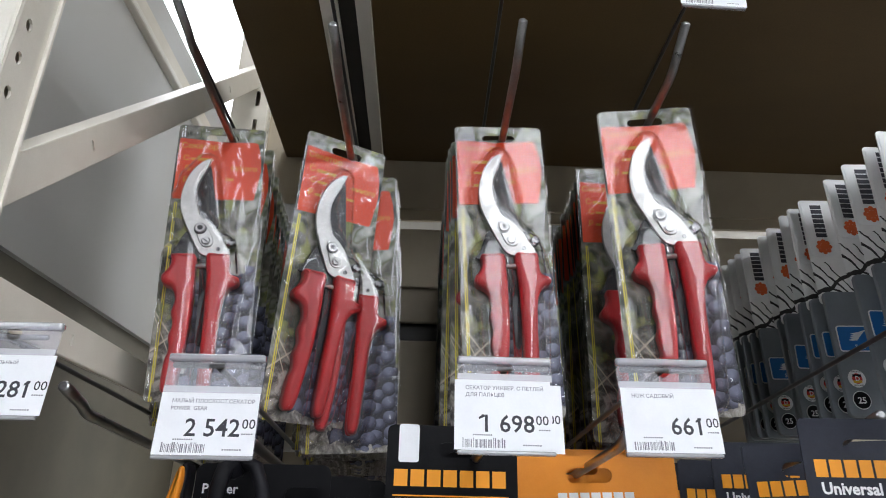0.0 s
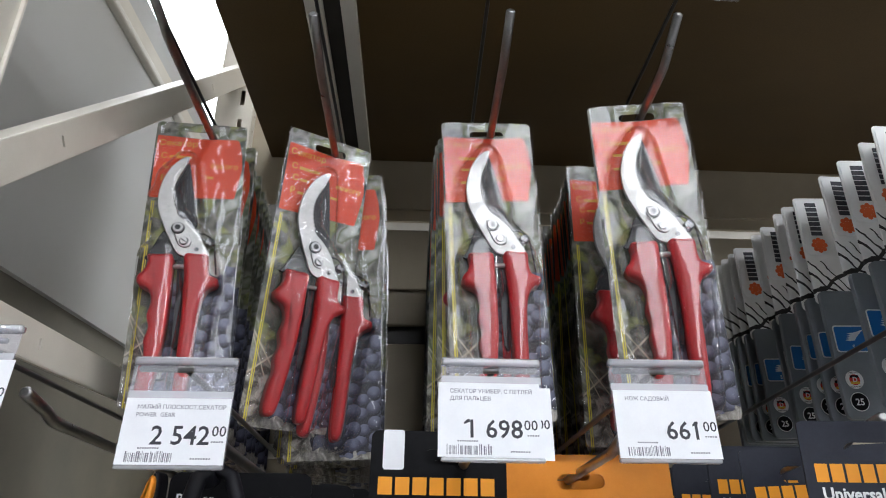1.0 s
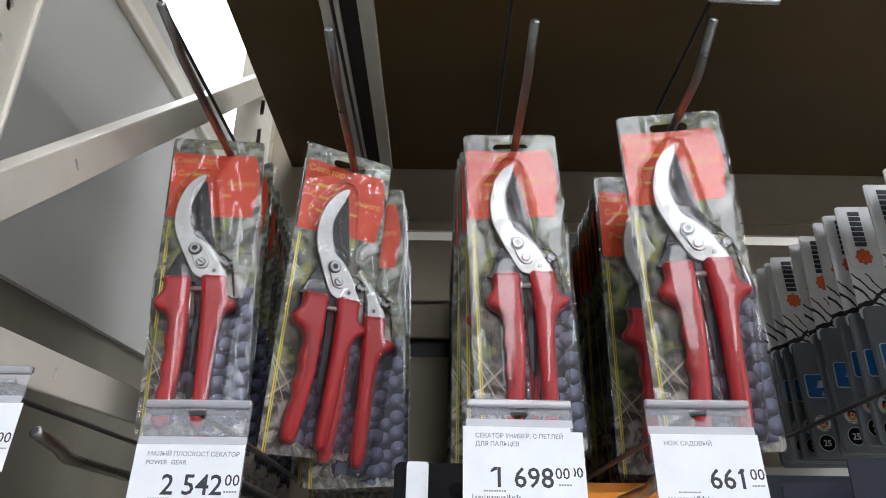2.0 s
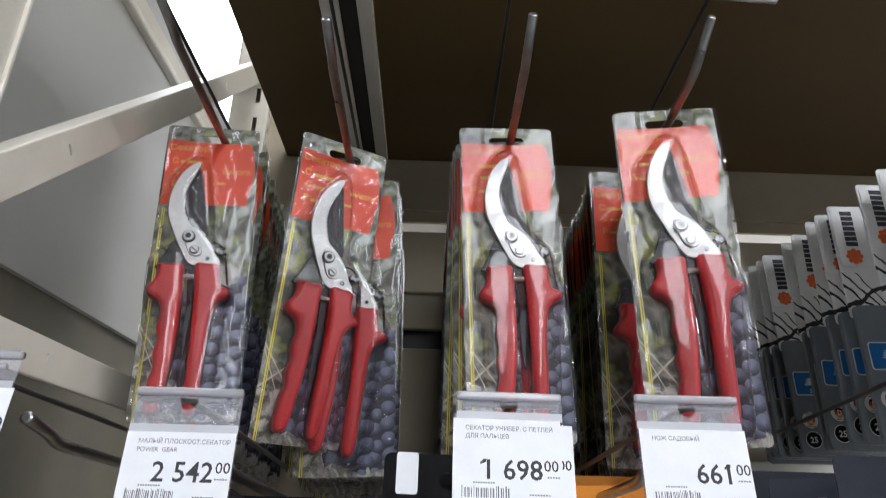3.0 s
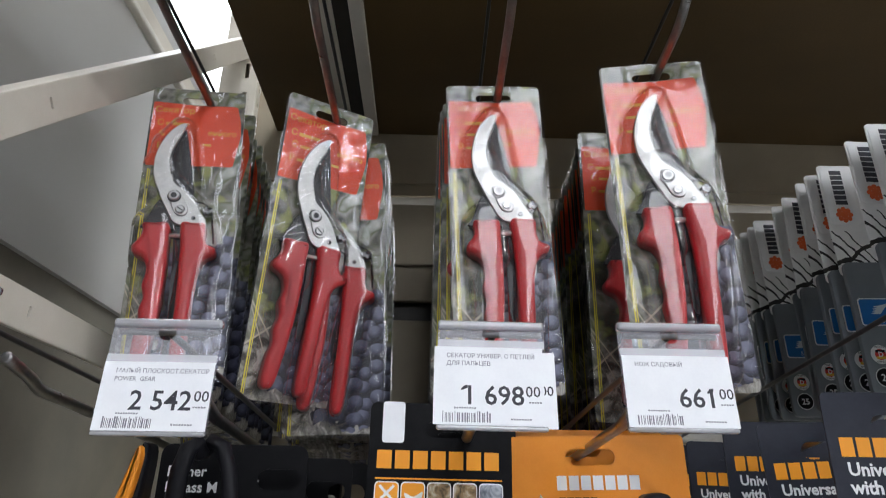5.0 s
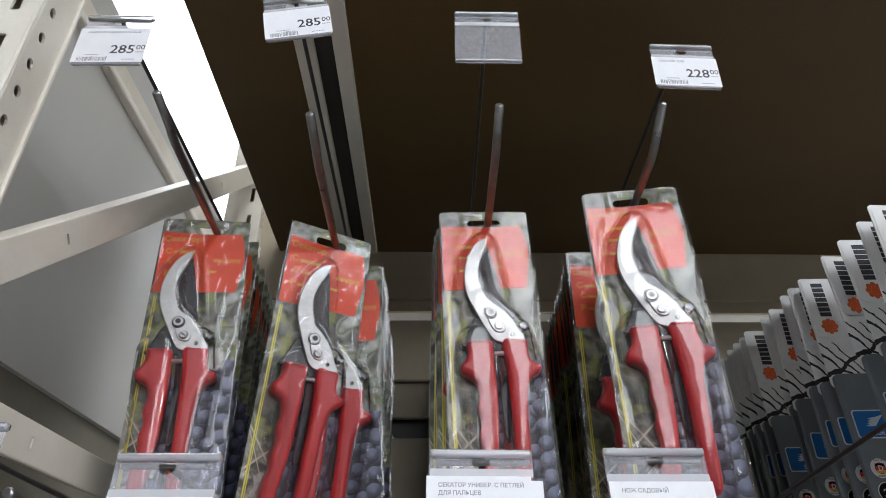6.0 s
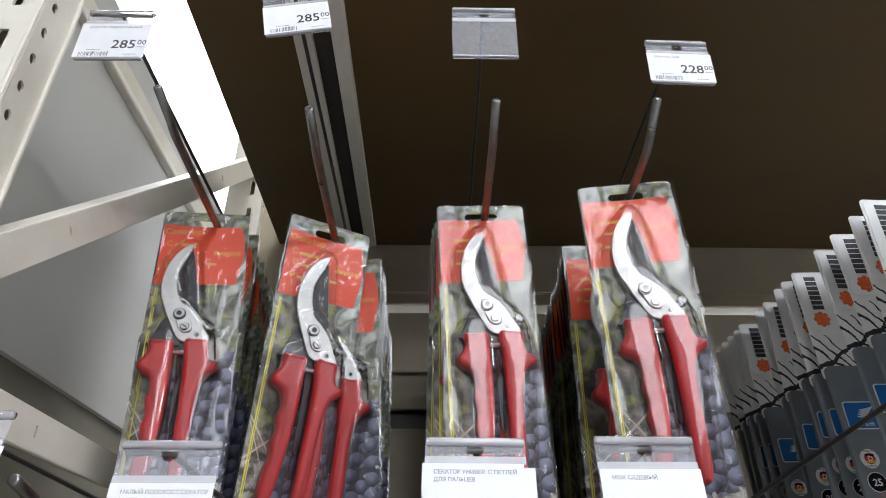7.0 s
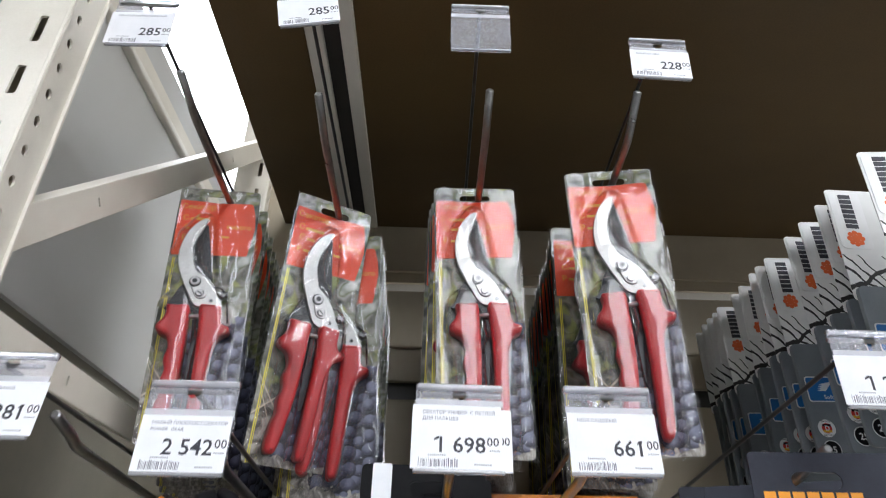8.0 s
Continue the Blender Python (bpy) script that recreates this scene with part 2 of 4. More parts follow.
LAMP = glow("lamp_diffuser", (0.95, 0.985, 1.05), 45.0)
AISLE = glow("aisle_diffuser", (0.95, 0.985, 1.05), 8.2)
SKYLIGHT = glow("panel_diffuser", (0.95, 0.985, 1.05), 7.0)


# ---- mesh helpers ----
def mesh_of(bm, name, material, smooth=False):
    me = bpy.data.meshes.new(name)
    bmesh.ops.recalc_face_normals(bm, faces=bm.faces)
    if smooth:
        for f in bm.faces:
            f.smooth = len(f.verts) <= 4
    bm.to_mesh(me)
    bm.free()
    me.materials.append(material)
    return me


def part(name, bm, material, parent, label="", smooth=False):
    me = bm if isinstance(bm, bpy.types.Mesh) else mesh_of(bm, name, material, smooth)
    ob = new(name, me)
    ob.parent = parent
    if label:
        ob["label"] = label
    return ob


def thing(name, m, label, category, group="", kind=""):
    ob = new(name)
    ob.empty_display_size = 0.02
    ob.matrix_basis = m
    return tagged(ob, label, category, group, kind)


def solid(name, bm, material, label, category, kind="structure", smooth=False):
    return tagged(new(name, mesh_of(bm, name, material, smooth)), label, category, "", kind)


def box(x0, x1, y0, y1, z0, z1, bevel=0.0, bm=None):
    made = bmesh.new()
    bmesh.ops.create_cube(made, size=1, matrix=Matrix.Translation(((x0 + x1) / 2, (y0 + y1) / 2, (z0 + z1) / 2)) @ Matrix.Diagonal((x1 - x0, y1 - y0, z1 - z0, 1)))
    if bevel:
        bmesh.ops.bevel(made, geom=list(made.edges), offset=bevel, segments=2, affect="EDGES", profile=0.5)
    if bm is None:
        return made
    tmp = bpy.data.meshes.new("tmp")
    made.to_mesh(tmp)
    made.free()
    bm.from_mesh(tmp)
    bpy.data.meshes.remove(tmp)
    return bm


def smooth_loop(points, n=4):
    """A closed Catmull-Rom curve through points."""
    pts = [Vector(p) for p in points]
    out, k = [], len(pts)
    for i in range(k):
        a, b, c, d = pts[i - 1], pts[i], pts[(i + 1) % k], pts[(i + 2) % k]
        for j in range(n):
            t = j / n
            out.append(0.5 * (2 * b + (c - a) * t + (2 * a - 5 * b + 4 * c - d) * t * t + (3 * b - a - 3 * c + d) * t ** 3))
    return out


def rounded(w, h, r, n=4, cx=0.0, cz=0.0):
    """A rectangle with round corners about (cx, cz)."""
    out = []
    for qx, qz, a0 in ((1, 1, 0), (-1, 1, 90), (-1, -1, 180), (1, -1, 270)):
        for i in range(n + 1):
            a = radians(a0 + 90 * i / n)
            out.append(Vector((cx + qx * (w / 2 - r) + r * math.cos(a), cz + qz * (h / 2 - r) + r * math.sin(a))))
    return out


def area_of(loop):
    return sum(a.x * b.y - b.x * a.y for a, b in zip(loop, loop[1:] + loop[:1])) / 2


def inset(loop, d):
    k, out, s = len(loop), [], 1 if area_of(loop) > 0 else -1
    for i in range(k):
        t = loop[(i + 1) % k] - loop[i - 1]
        nrm = Vector((-t.y, t.x)) * s
        out.append(loop[i] + (nrm.normalized() * d if nrm.length > 1e-9 else nrm))
    return out


def prism(loop, back, front, r=0.0, steps=3, bm=None):
    """Outline (x, z) from y = back to y = front (front is smaller), its front edge rounded by r."""
    bm = bm or bmesh.new()
    rings = [[bm.verts.new((p.x, back, p.y)) for p in loop]]
    for i in range(steps + 1 if r else 1):
        a = radians(90 * i / steps) if r else 0
        q = inset(loop, r * (1 - math.cos(a))) if r else loop
        y = front + r * (1 - math.sin(a)) if r else front
        rings.append([bm.verts.new((p.x, y, p.y)) for p in q])
    k = len(loop)
    for u, v in zip(rings, rings[1:]):
        for i in range(k):
            bm.faces.new((u[i], u[(i + 1) % k], v[(i + 1) % k], v[i]))
    bm.faces.new(rings[0])
    bm.faces.new(rings[-1])
    return bm


def holed(loop, holes, back, front):
    """A flat plate with holes through it."""
    bm = bmesh.new()
    loops = []
    for l in (loop, *holes):
        vs = [bm.verts.new((p.x, front, p.y)) for p in l]
        loops.append(vs)
        for i in range(len(vs)):
            bm.edges.new((vs[i - 1], vs[i]))
    bmesh.ops.triangle_fill(bm, use_beauty=True, edges=list(bm.edges))
    twin = {v: bm.verts.new((v.co.x, back, v.co.z)) for v in list(bm.verts)}
    for f in list(bm.faces):
        bm.faces.new([twin[v] for v in reversed(f.verts)])
    for vs in loops:
        for i in range(len(vs)):
            a, b = vs[i - 1], vs[i]
            bm.faces.new((a, b, twin[b], twin[a]))
    return bm


def tube(points, radius, seg=10, bm=None):
    """A round rod along points, with domed ends."""
    bm = bm or bmesh.new()
    pts = [Vector(p) for p in points]
    tang = [(pts[min(i + 1, len(pts) - 1)] - pts[max(i - 1, 0)]).normalized() for i in range(len(pts))]
    pts = [pts[0] - tang[0] * radius * 0.35, pts[0]] + pts[1:-1] + [pts[-1], pts[-1] + tang[-1] * radius * 0.35]
    tang = [tang[0]] + tang + [tang[-1]]
    rad = [radius * 0.6] + [radius] * (len(pts) - 2) + [radius * 0.6]
    side = tang[0].orthogonal().normalized()
    rings = []
    for p, t, r in zip(pts, tang, rad):
        side = (side - t * side.dot(t)).normalized()
        up = t.cross(side)
        rings.append([bm.verts.new(p + side * r * math.cos(2 * math.pi * i / seg) + up * r * math.sin(2 * math.pi * i / seg)) for i in range(seg)])
    for u, v in zip(rings, rings[1:]):
        for i in range(seg):
            bm.faces.new((u[i], u[(i + 1) % seg], v[(i + 1) % seg], v[i]))
    bm.faces.new(rings[0])
    bm.faces.new(rings[-1])
    return bm


def disc(cx, cz, r, back, front, n=20, bevel=0.0, bm=None):
    loop = [Vector((cx + r * math.cos(2 * math.pi * i / n), cz + r * math.sin(2 * math.pi * i / n))) for i in range(n)]
    return prism(loop, back, front, bevel, 2, bm)


def mm(points):
    return [Vector((x / 1000, z / 1000)) for x, z in points]


def lettering(words, size, x, z, y, bold=0.0, turn=0.0, align="LEFT", slant=0.0):
    """Words as a flat mesh that stands upright at (x, y, z) and faces -y."""
    cu = bpy.data.curves.new("words", "FONT")
    cu.body, cu.size, cu.offset, cu.align_x, cu.shear, cu.resolution_u = words, size, bold * size, align, slant, 2
    ob = new("words", cu)
    me = bpy.data.meshes.new_from_object(ob.evaluated_get(bpy.context.evaluated_depsgraph_get()))
    bpy.data.objects.remove(ob)
    bpy.data.curves.remove(cu)
    me.transform(Matrix.Translation((x, y, z)) @ pose(0, 0, 0, 90, 0, 0) @ pose(0, 0, 0, 0, 0, turn))
    me.materials.clear()
    return me


def words(name, text, size, x, z, y, material, parent, bold=0.0, turn=0.0, align="LEFT"):
    me = lettering(text, size, x, z, y, bold, turn, align)
    me.materials.append(material)
    return part(name, me, material, parent)


def bars(rects, back, front, bm=None):
    """Flat printed bars (x0, x1, z0, z1)."""
    bm = bm or bmesh.new()
    for x0, x1, z0, z1 in rects:
        prism([Vector((x0, z0)), Vector((x1, z0)), Vector((x1, z1)), Vector((x0, z1))], back, front, bm=bm)
    return bm


def wordmark(x0, x1, z0, z1, cuts, y, material, parent):
    """A brand's lettering as plain blocks of its size, one to a letter."""
    w = (x1 - x0) / cuts
    for i in range(cuts):
        part("brand_block", bars([(x0 + i * w, x0 + (i + 0.82) * w, z0, z1)], y + 0.0002, y), material, parent)


# ---- the store round the rack ----
def store():
    x0, x1, y0, y1, top = -6, 14, -12, 5, 4.2
    solid("floor", box(x0, x1, y0, y1, -0.1, 0), FLOOR, "grey store floor of smooth tiles", "floor")
    solid("ceiling", box(x0, x1, y0, y1, top, top + 0.1), CEILING, "grey store ceiling", "ceiling")
    solid("wall_north", box(x0, x1, y1, y1 + 0.1, 0, top), PALE_WALL, "plain pale store wall", "wall")
    solid("wall_south", box(x0, x1, y0 - 0.1, y0, 0, top), WALL, "plain dark grey store wall", "wall")
    solid("wall_east", box(x1, x1 + 0.1, y0, y1, 0, top), WALL, "plain dark grey store wall", "wall")
    solid("wall_west", box(x0 - 0.1, x0, y0, y1, 0, top), WALL, "plain dark grey store wall", "wall")


def ceiling_lamp(m, w, d, label, light=LAMP):
    lamp = thing("ceiling_lamp", m, label, "ceiling lamp", "lamps of the store ceiling")
    part("housing", box(-w / 2 - 0.03, w / 2 + 0.03, -d / 2 - 0.03, d / 2 + 0.03, 0.0, 0.06, 0.005), HOUSING, lamp)
    part("diffuser", box(-w / 2, w / 2, -d / 2, d / 2, -0.012, -0.002), light, lamp, "glowing white diffuser")
    return lamp


store()
wide_lamp = ceiling_lamp(pose(0.95, -2.4, 4.1), 1.5, 3.3, "wide white ceiling lamp panel with a glowing diffuser", AISLE)
for ly in (-5.8, -9.2):
    copy_thing(wide_lamp, pose(0.95, ly, 4.1))
first_lamp = ceiling_lamp(pose(-2.8, -2.4, 4.1), 0.3, 3.0, "long white ceiling lamp with a glowing diffuser")
for lx, ly in ((4.4, -2.4), (4.4, -5.8), (8.0, -2.4), (8.0, -5.8), (8.0, -9.2), (11.6, -2.4), (11.6, -5.8), (11.6, -9.2)):
    copy_thing(first_lamp, pose(lx, ly, 4.1))
ceiling_lamp(pose(-1.5, 2.4, 4.1), 2.6, 3.4, "wide glowing panel added above the next aisle", SKYLIGHT)
# unseen extra panel, brightens the pale wall behind the back wall's gap
ceiling_lamp(pose(4.0, 2.8, 4.1), 2.8, 3.4, "wide glowing panel added above the next aisle", SKYLIGHT)


# ---- the rack ----
FX, Y0, Y1 = -0.115, 0.334, 0.895


def upright(name, y, FX, label):
    """A cream rack post: front face with slots, side flange with round holes."""
    post = tagged(new(name), label, "rack post", "posts of the rack", "structure")
    post.matrix_basis = pose(0, 0, 0)
    # front face, slotted
    slots = [rounded(0.007, 0.028, 0.001, 1, -0.0185, z) for z in [1.4405 + 0.0535 * i for i in range(24)]]
    face = holed([Vector((-0.058, 0)), Vector((0, 0)), Vector((0, 2.9)), Vector((-0.058, 2.9))], slots, 0.002, 0.0)
    face.transform(pose(FX, y, 0))
    part("front_face", face, CREAM, post)
    holes = [[Vector((0.0125 + 0.0034 * math.cos(a), z + 0.0048 * math.sin(a))) for a in [2 * math.pi * k / 10 for k in range(10)]] for z in [1.4122 + 0.0267 * i for i in range(52)]]
    side = holed([Vector((0.0022, 0)), Vector((0.034, 0)), Vector((0.034, 2.9)), Vector((0.0022, 2.9))], holes, 0.002, 0.0)
    side.transform(pose(FX, y, 0, 0, 0, 90))
    part("side_flange", side, CREAM, post)
    part("corner_fold", tube([(FX - 0.0022, y + 0.0022, 0.0), (FX - 0.0022, y + 0.0022, 2.9)], 0.0026, 10), CREAM, post, "", True)
    part("return_lip", box(FX - 0.012, FX + 0.0025, y + 0.0335, y + 0.0365, 0, 2.9, 0.0008), CREAM, post)
    # darker beige than the post's cream: the shade inside is put into the colour
    part("back_wall", box(FX - 0.055, FX - 0.014, y + 0.03, y + 0.032, 0, 2.9), BACK, post, "inside of the post, coloured darker for its shade")
    part("inner_wall", box(FX - 0.058, FX - 0.056, y + 0.002, y + 0.034, 0, 2.9), CREAM, post)
    return post


def brace(name, a, b, width, label, holes):
    """A cream folded brace in the side frame from a to b (y, z), with small upright slots along it."""
    dy, dz = b[0] - a[0], b[1] - a[1]
    ln, ang = math.hypot(dy, dz), math.degrees(math.atan2(dz, dy))
    br = tagged(new(name), label, "rack brace", "braces of the rack", "structure")
    hole = [rounded(0.003, 0.009, 0.0012, 2, ln * f, 0) for f in holes]
    web = holed([Vector((0, -width / 2)), Vector((ln, -width / 2)), Vector((ln, width / 2)), Vector((0, width / 2))], hole, 0.0018, 0.0)
    m = pose(FX - 0.003, a[0], a[1]) @ pose(0, 0, 0, 0, 0, 90) @ pose(0, 0, 0, 0, -ang, 0)
    web.transform(m)
    part("web", web, CREAM, br)
    for name2, w0, depth in (("upper_flange", width / 2 - 0.001, 0.019), ("lower_flange", -width / 2 - 0.001, 0.004)):
        fl = box(0, ln, 0.0005, depth, w0, w0 + 0.002, 0.0006)
        fl.transform(m)
        part(name2, fl, CREAM, br)
    return br


upright("rack_post", Y0, FX, "cream steel rack post with slots and round holes")
upright("rack_post", Y1 - 0.015, FX + 0.013, "cream steel rear rack post with slots")
brace("rack_brace", (0.335, 1.834), (0.90, 2.360), 0.0285, "cream diagonal steel brace of the rack frame", (0.218, 0.72))
brace("rack_brace", (0.372, 1.798), (0.88, 1.795), 0.028, "cream level steel brace of the rack frame", (0.243, 0.75))

panel = tagged(new("side_panel"), "smooth grey sheet panel closing the rack's side", "panel", "", "structure")
part("sheet", box(-0.285, -0.277, 0.25, 1.3, 1.924, 2.338), GREY_PANEL, panel)
# dark olive below, grey above
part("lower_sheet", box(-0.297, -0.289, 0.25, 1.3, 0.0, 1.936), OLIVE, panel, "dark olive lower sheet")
part("top_edge", box(-0.29, -0.265, 0.25, 1.3, 2.338, 2.35, 0.003), RAIL, panel, "bright folded top edge")
part("top_band", box(-0.29, -0.277, 0.25, 1.3, 2.35, 2.392), CREAM, panel)
part("top_channel", box(-0.3, -0.286, 0.25, 1.3, 2.392, 2.458, 0.002), GREY_PANEL, panel)

shelf = tagged(new("shelf"), "dark brown board shelf over the hooks, seen from below", "shelf", "", "structure")
part("board", box(-0.068, 0.029, 0.345, 0.898, 2.2, 2.222, 0.001), BOARD, shelf)
part("board", box(0.0865, 1.6, 0.345, 0.898, 2.2, 2.222, 0.001), BOARD, shelf)
beam = tagged(new("shelf_beam"), "pale grey channel beam under the joint of the shelf boards", "beam", "", "structure")
part("channel_side", box(0.0295, 0.0495, 0.346, 0.897, 2.196, 2.204, 0.0015), RAIL, beam)
part("channel_side", box(0.069, 0.086, 0.346, 0.897, 2.196, 2.204, 0.0015), RAIL, beam)
part("channel_floor", box(0.045, 0.074, 0.346, 0.897, 2.2045, 2.222), GAP, beam)

back = tagged(new("wall_back"), "beige sheet back wall of the rack in level strips", "back panel", "", "structure")
part("strip", box(-0.11, 1.6, 0.9, 0.912, 2.118, 2.9, 0.001), BACK, back)
part("strip", box(-0.11, 1.6, 0.904, 0.91, 2.0995, 2.117), BACK, back)
part("strip", box(-0.11, 1.6, 0.8875, 0.895, 1.984, 2.0775, 0.002), BACK, back)
part("strip", box(-0.11, 1.6, 0.8965, 0.908, 1.934, 1.995, 0.002), BACK, back)
part("strip", box(-0.11, 1.6, 0.9125, 0.918, 1.85, 1.98), GAP, back)
part("strip", box(-0.11, 1.6, 0.9, 0.912, 0.1, 1.908, 0.002), BACK, back)
part("side_strip", box(-0.276, -0.1155, 1.29, 1.3, 1.924, 2.24, 0.002), GREY_PANEL, back, "grey sheet behind the side frame")
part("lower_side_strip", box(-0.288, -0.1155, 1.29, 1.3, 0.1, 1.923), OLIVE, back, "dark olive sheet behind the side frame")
solid("hook_rail", box(-0.11, 1.6, 0.884, 0.9, 1.752, 1.77, 0.003), RAIL, "pale steel lower rail along the back wall", "rail")


# ---- hooks ----
def hook(x, z_tip, rise, tip_y, tag_y, tag_z, lean=0.0, bend=0.016, root_drop=0.045, wire=True):
    """A display hook: thick prong with an upturned tip and a thin label wire above."""
    h = thing("display_hook", pose(x, 0.886, z_tip), "zinc steel display hook with a thin label wire", "hook", "hooks of the rack")
    d = tip_y - 0.886
    z1 = -bend
    pts = [(lean * d * 0, -0.002, z1 - root_drop), (lean * d * 0.8, d + 0.05, z1), (lean * d * 0.84, d + 0.042, z1 + 0.0014), (lean * d * 0.88, d + 0.034, z1 + 0.0042), (lean * d, d, 0.0)]
    part("prong", tube(pts, 0.0037, 12), CHROME, h, "", True)
    e = tag_y - 0.886
    zt = tag_z - z_tip
    if not wire:
        return h
    part("label_wire", tube([(rise * 0.62, -0.002, zt - root_drop * 1.1), (rise, e + 0.004, zt), (rise, e, zt + 0.001)], 0.0019, 8), DARK_WIRE, h, "dark thin label wire", True)
    part("cross_bar", tube([(rise - 0.024, e, zt), (rise + 0.024, e, zt)], 0.0017, 8), CHROME, h, "", True)
    part("back_plate", box(-0.012, 0.012, -0.004, 0.0, min(z1, zt) - root_drop - 0.012, max(z1, zt) - root_drop + 0.02, 0.001), CHROME, h)
    return h


# x, label wire's x, tip height, tip y, wire y, wire z, bend, drop to the root
UP = [(-0.048, -0.085, 2.048, 0.396, 0.38, 2.113, 0.010, 0.022), (0.0755, 0.055, 2.029, 0.398, 0.38, 2.139, 0.010, 0.016),
      (0.226, 0.2165, 2.043, 0.401, 0.38, 2.121, 0.016, 0.045), (0.36, 0.385, 2.049, 0.403, 0.4, 2.113, 0.023, 0.045)]
for x, tx, tip_z, tip_y, tag_y, tag_z, bend, drop in UP:
    hook(x, tip_z, tx - x, tip_y, tag_y, tag_z, 0.0, bend, drop)
hook(0.625, 2.02, 0.0, 0.415, 0.40, 2.11, 0.0, 0.016, 0.03, False)
hook(-0.098, 1.746, 0.008, 0.405, 0.372, 1.768, -0.0625, 0.010, 0.02)
for x, tx, tz in ((0.036, 0.036, 1.752), (0.196, 0.2, 1.754), (0.291, 0.291, 1.755)):
    hook(x, 1.735, tx - x, 0.41, 0.364, tz, 0.0, 0.014, 0.032)
hook(0.462, 1.742, 0.004, 0.428, 0.364, 1.798, 0.0, 0.012, 0.05)


# ---- price tags ----
def width_of(text, size, bold):
    me = lettering(text, size, 0, 0, 0, bold)
    wide = max(v.co.x for v in me.vertices)
    bpy.data.meshes.remove(me)
    return wide


def figure(text, size, x, z, y, parent, bold):
    """A price set flush right at x, with the short flag of each figure one."""
    words("price", text, size, x, z, y, INK, parent, bold, 0, "RIGHT")
    for i, ch in enumerate(text):
        if ch == "1":
            stem = x - width_of(text[i:], size, bold)
            flag = [Vector((stem + size * u, z + size * v)) for u, v in ((0.06, 0.70), (0.16, 0.70), (0.16, 0.60), (-0.08, 0.50), (-0.08, 0.58))]
            part("price", prism(flag, y + 0.0001, y), INK, parent)


def price_tag(x, y, z, title, price, cents, label, wide=0.056, shift=0.0, roll=0.0, lean=0.0, yaw=0.0, extra=False, tall=0.05, head=0.0165, margin=0.0082):
    """A clear label holder with a printed paper label; its top bar is at z."""
    t = thing("price_tag", pose(x, y, z, lean, roll, yaw), label, "price tag", "price tags")
    part("tube", prism(rounded(0.0535, 0.0042, 0.0012, 3, 0, -0.0025), 0.0022, -0.0024, 0.0016, 3), TUBE, t, "clear folded top edge", True)
    notch = [Vector((0.0045 * math.cos(a), -0.0072 + 0.0042 * math.sin(a))) for a in [2 * math.pi * k / 16 for k in range(16)]]
    sheet = holed(rounded(0.0535, tall - 0.002, 0.001, 2, 0, -(tall + 0.002) / 2), [notch], 0.0002, -0.0004)
    part("holder_sheet", sheet, CLEAR, t, "clear plastic sheet")
    part("fold", prism(rounded(0.0533, 0.0042, 0.0006, 2, 0, -max(head, 0.0136) + 0.0018), -0.0006, -0.0009), MILKY, t, "milky folded edge above the paper")
    part("bottom_lip", prism(rounded(0.0533, 0.0022, 0.0009, 2, 0, -tall), 0.0006, -0.0022, 0.0008, 2), TUBE, t, "", True)
    if not price:
        return t
    x0, x1, z1, z0 = -wide / 2 + shift, wide / 2 + shift, -head, -tall + 0.0012
    if extra:
        part("paper_label", bars([(x0 + 0.004, x1 + 0.006, z0 - 0.001, z1 - 0.002)], -0.0010, -0.0012), PAPER, t, "second label behind")
        words("cents", "00", 0.0068, x1 - 0.002, z0 + 0.0148, -0.00125, INK, t, 0.01)
    paper = part("paper_label", bars([(x0, x1, z0, z1)], -0.0013, -0.0016), PAPER, t, "white printed paper")
    f = -0.00165
    for i, line in enumerate(title):
        if line:
            words("title", line, 0.003, x0 + 0.006, z1 - 0.0055 - 0.0039 * i, f, TITLE_INK, paper, 0.012)
    n_c = len(cents)
    cx = x1 - (0.0095 if extra else margin)
    figure(price, 0.0131, cx, z0 + 0.0098, f, paper, 0.012)
    words("cents", cents, 0.0074, cx + 0.0004, z0 + 0.0139, f, INK, paper, 0.006)
    random.seed(len(price) * 7 + n_c + int(x * 1000))
    bx, rects = x0 + 0.0045, []
    while bx < x0 + 0.027:
        w = random.choice((0.0003, 0.0004, 0.0007))
        rects.append((bx, bx + w, z0 + 0.0012, z0 + random.choice((0.0056, 0.0056, 0.0064))))
        bx += w + random.choice((0.0003, 0.0005, 0.0008))
    tagged(part("barcode", bars(rects, f + 0.0001, f), PALE_INK, paper), kind="stuff")
    small = [(x0 + 0.010 + 0.0012 * i, x0 + 0.0108 + 0.0012 * i, z0 + 0.0076, z0 + 0.0083) for i in range(9)]
    small += [(x1 - 0.0075 + 0.0013 * i, x1 - 0.0066 + 0.0013 * i, z0 + 0.0108, z0 + 0.0115) for i in range(5)]
    small += [(x1 - 0.0165 + 0.0013 * i, x1 - 0.0156 + 0.0013 * i, z0 + 0.0026, z0 + 0.0033) for i in range(8)]
    tagged(part("small_print", bars(small, f + 0.0001, f), PALE_INK, paper), kind="stuff")
    return t


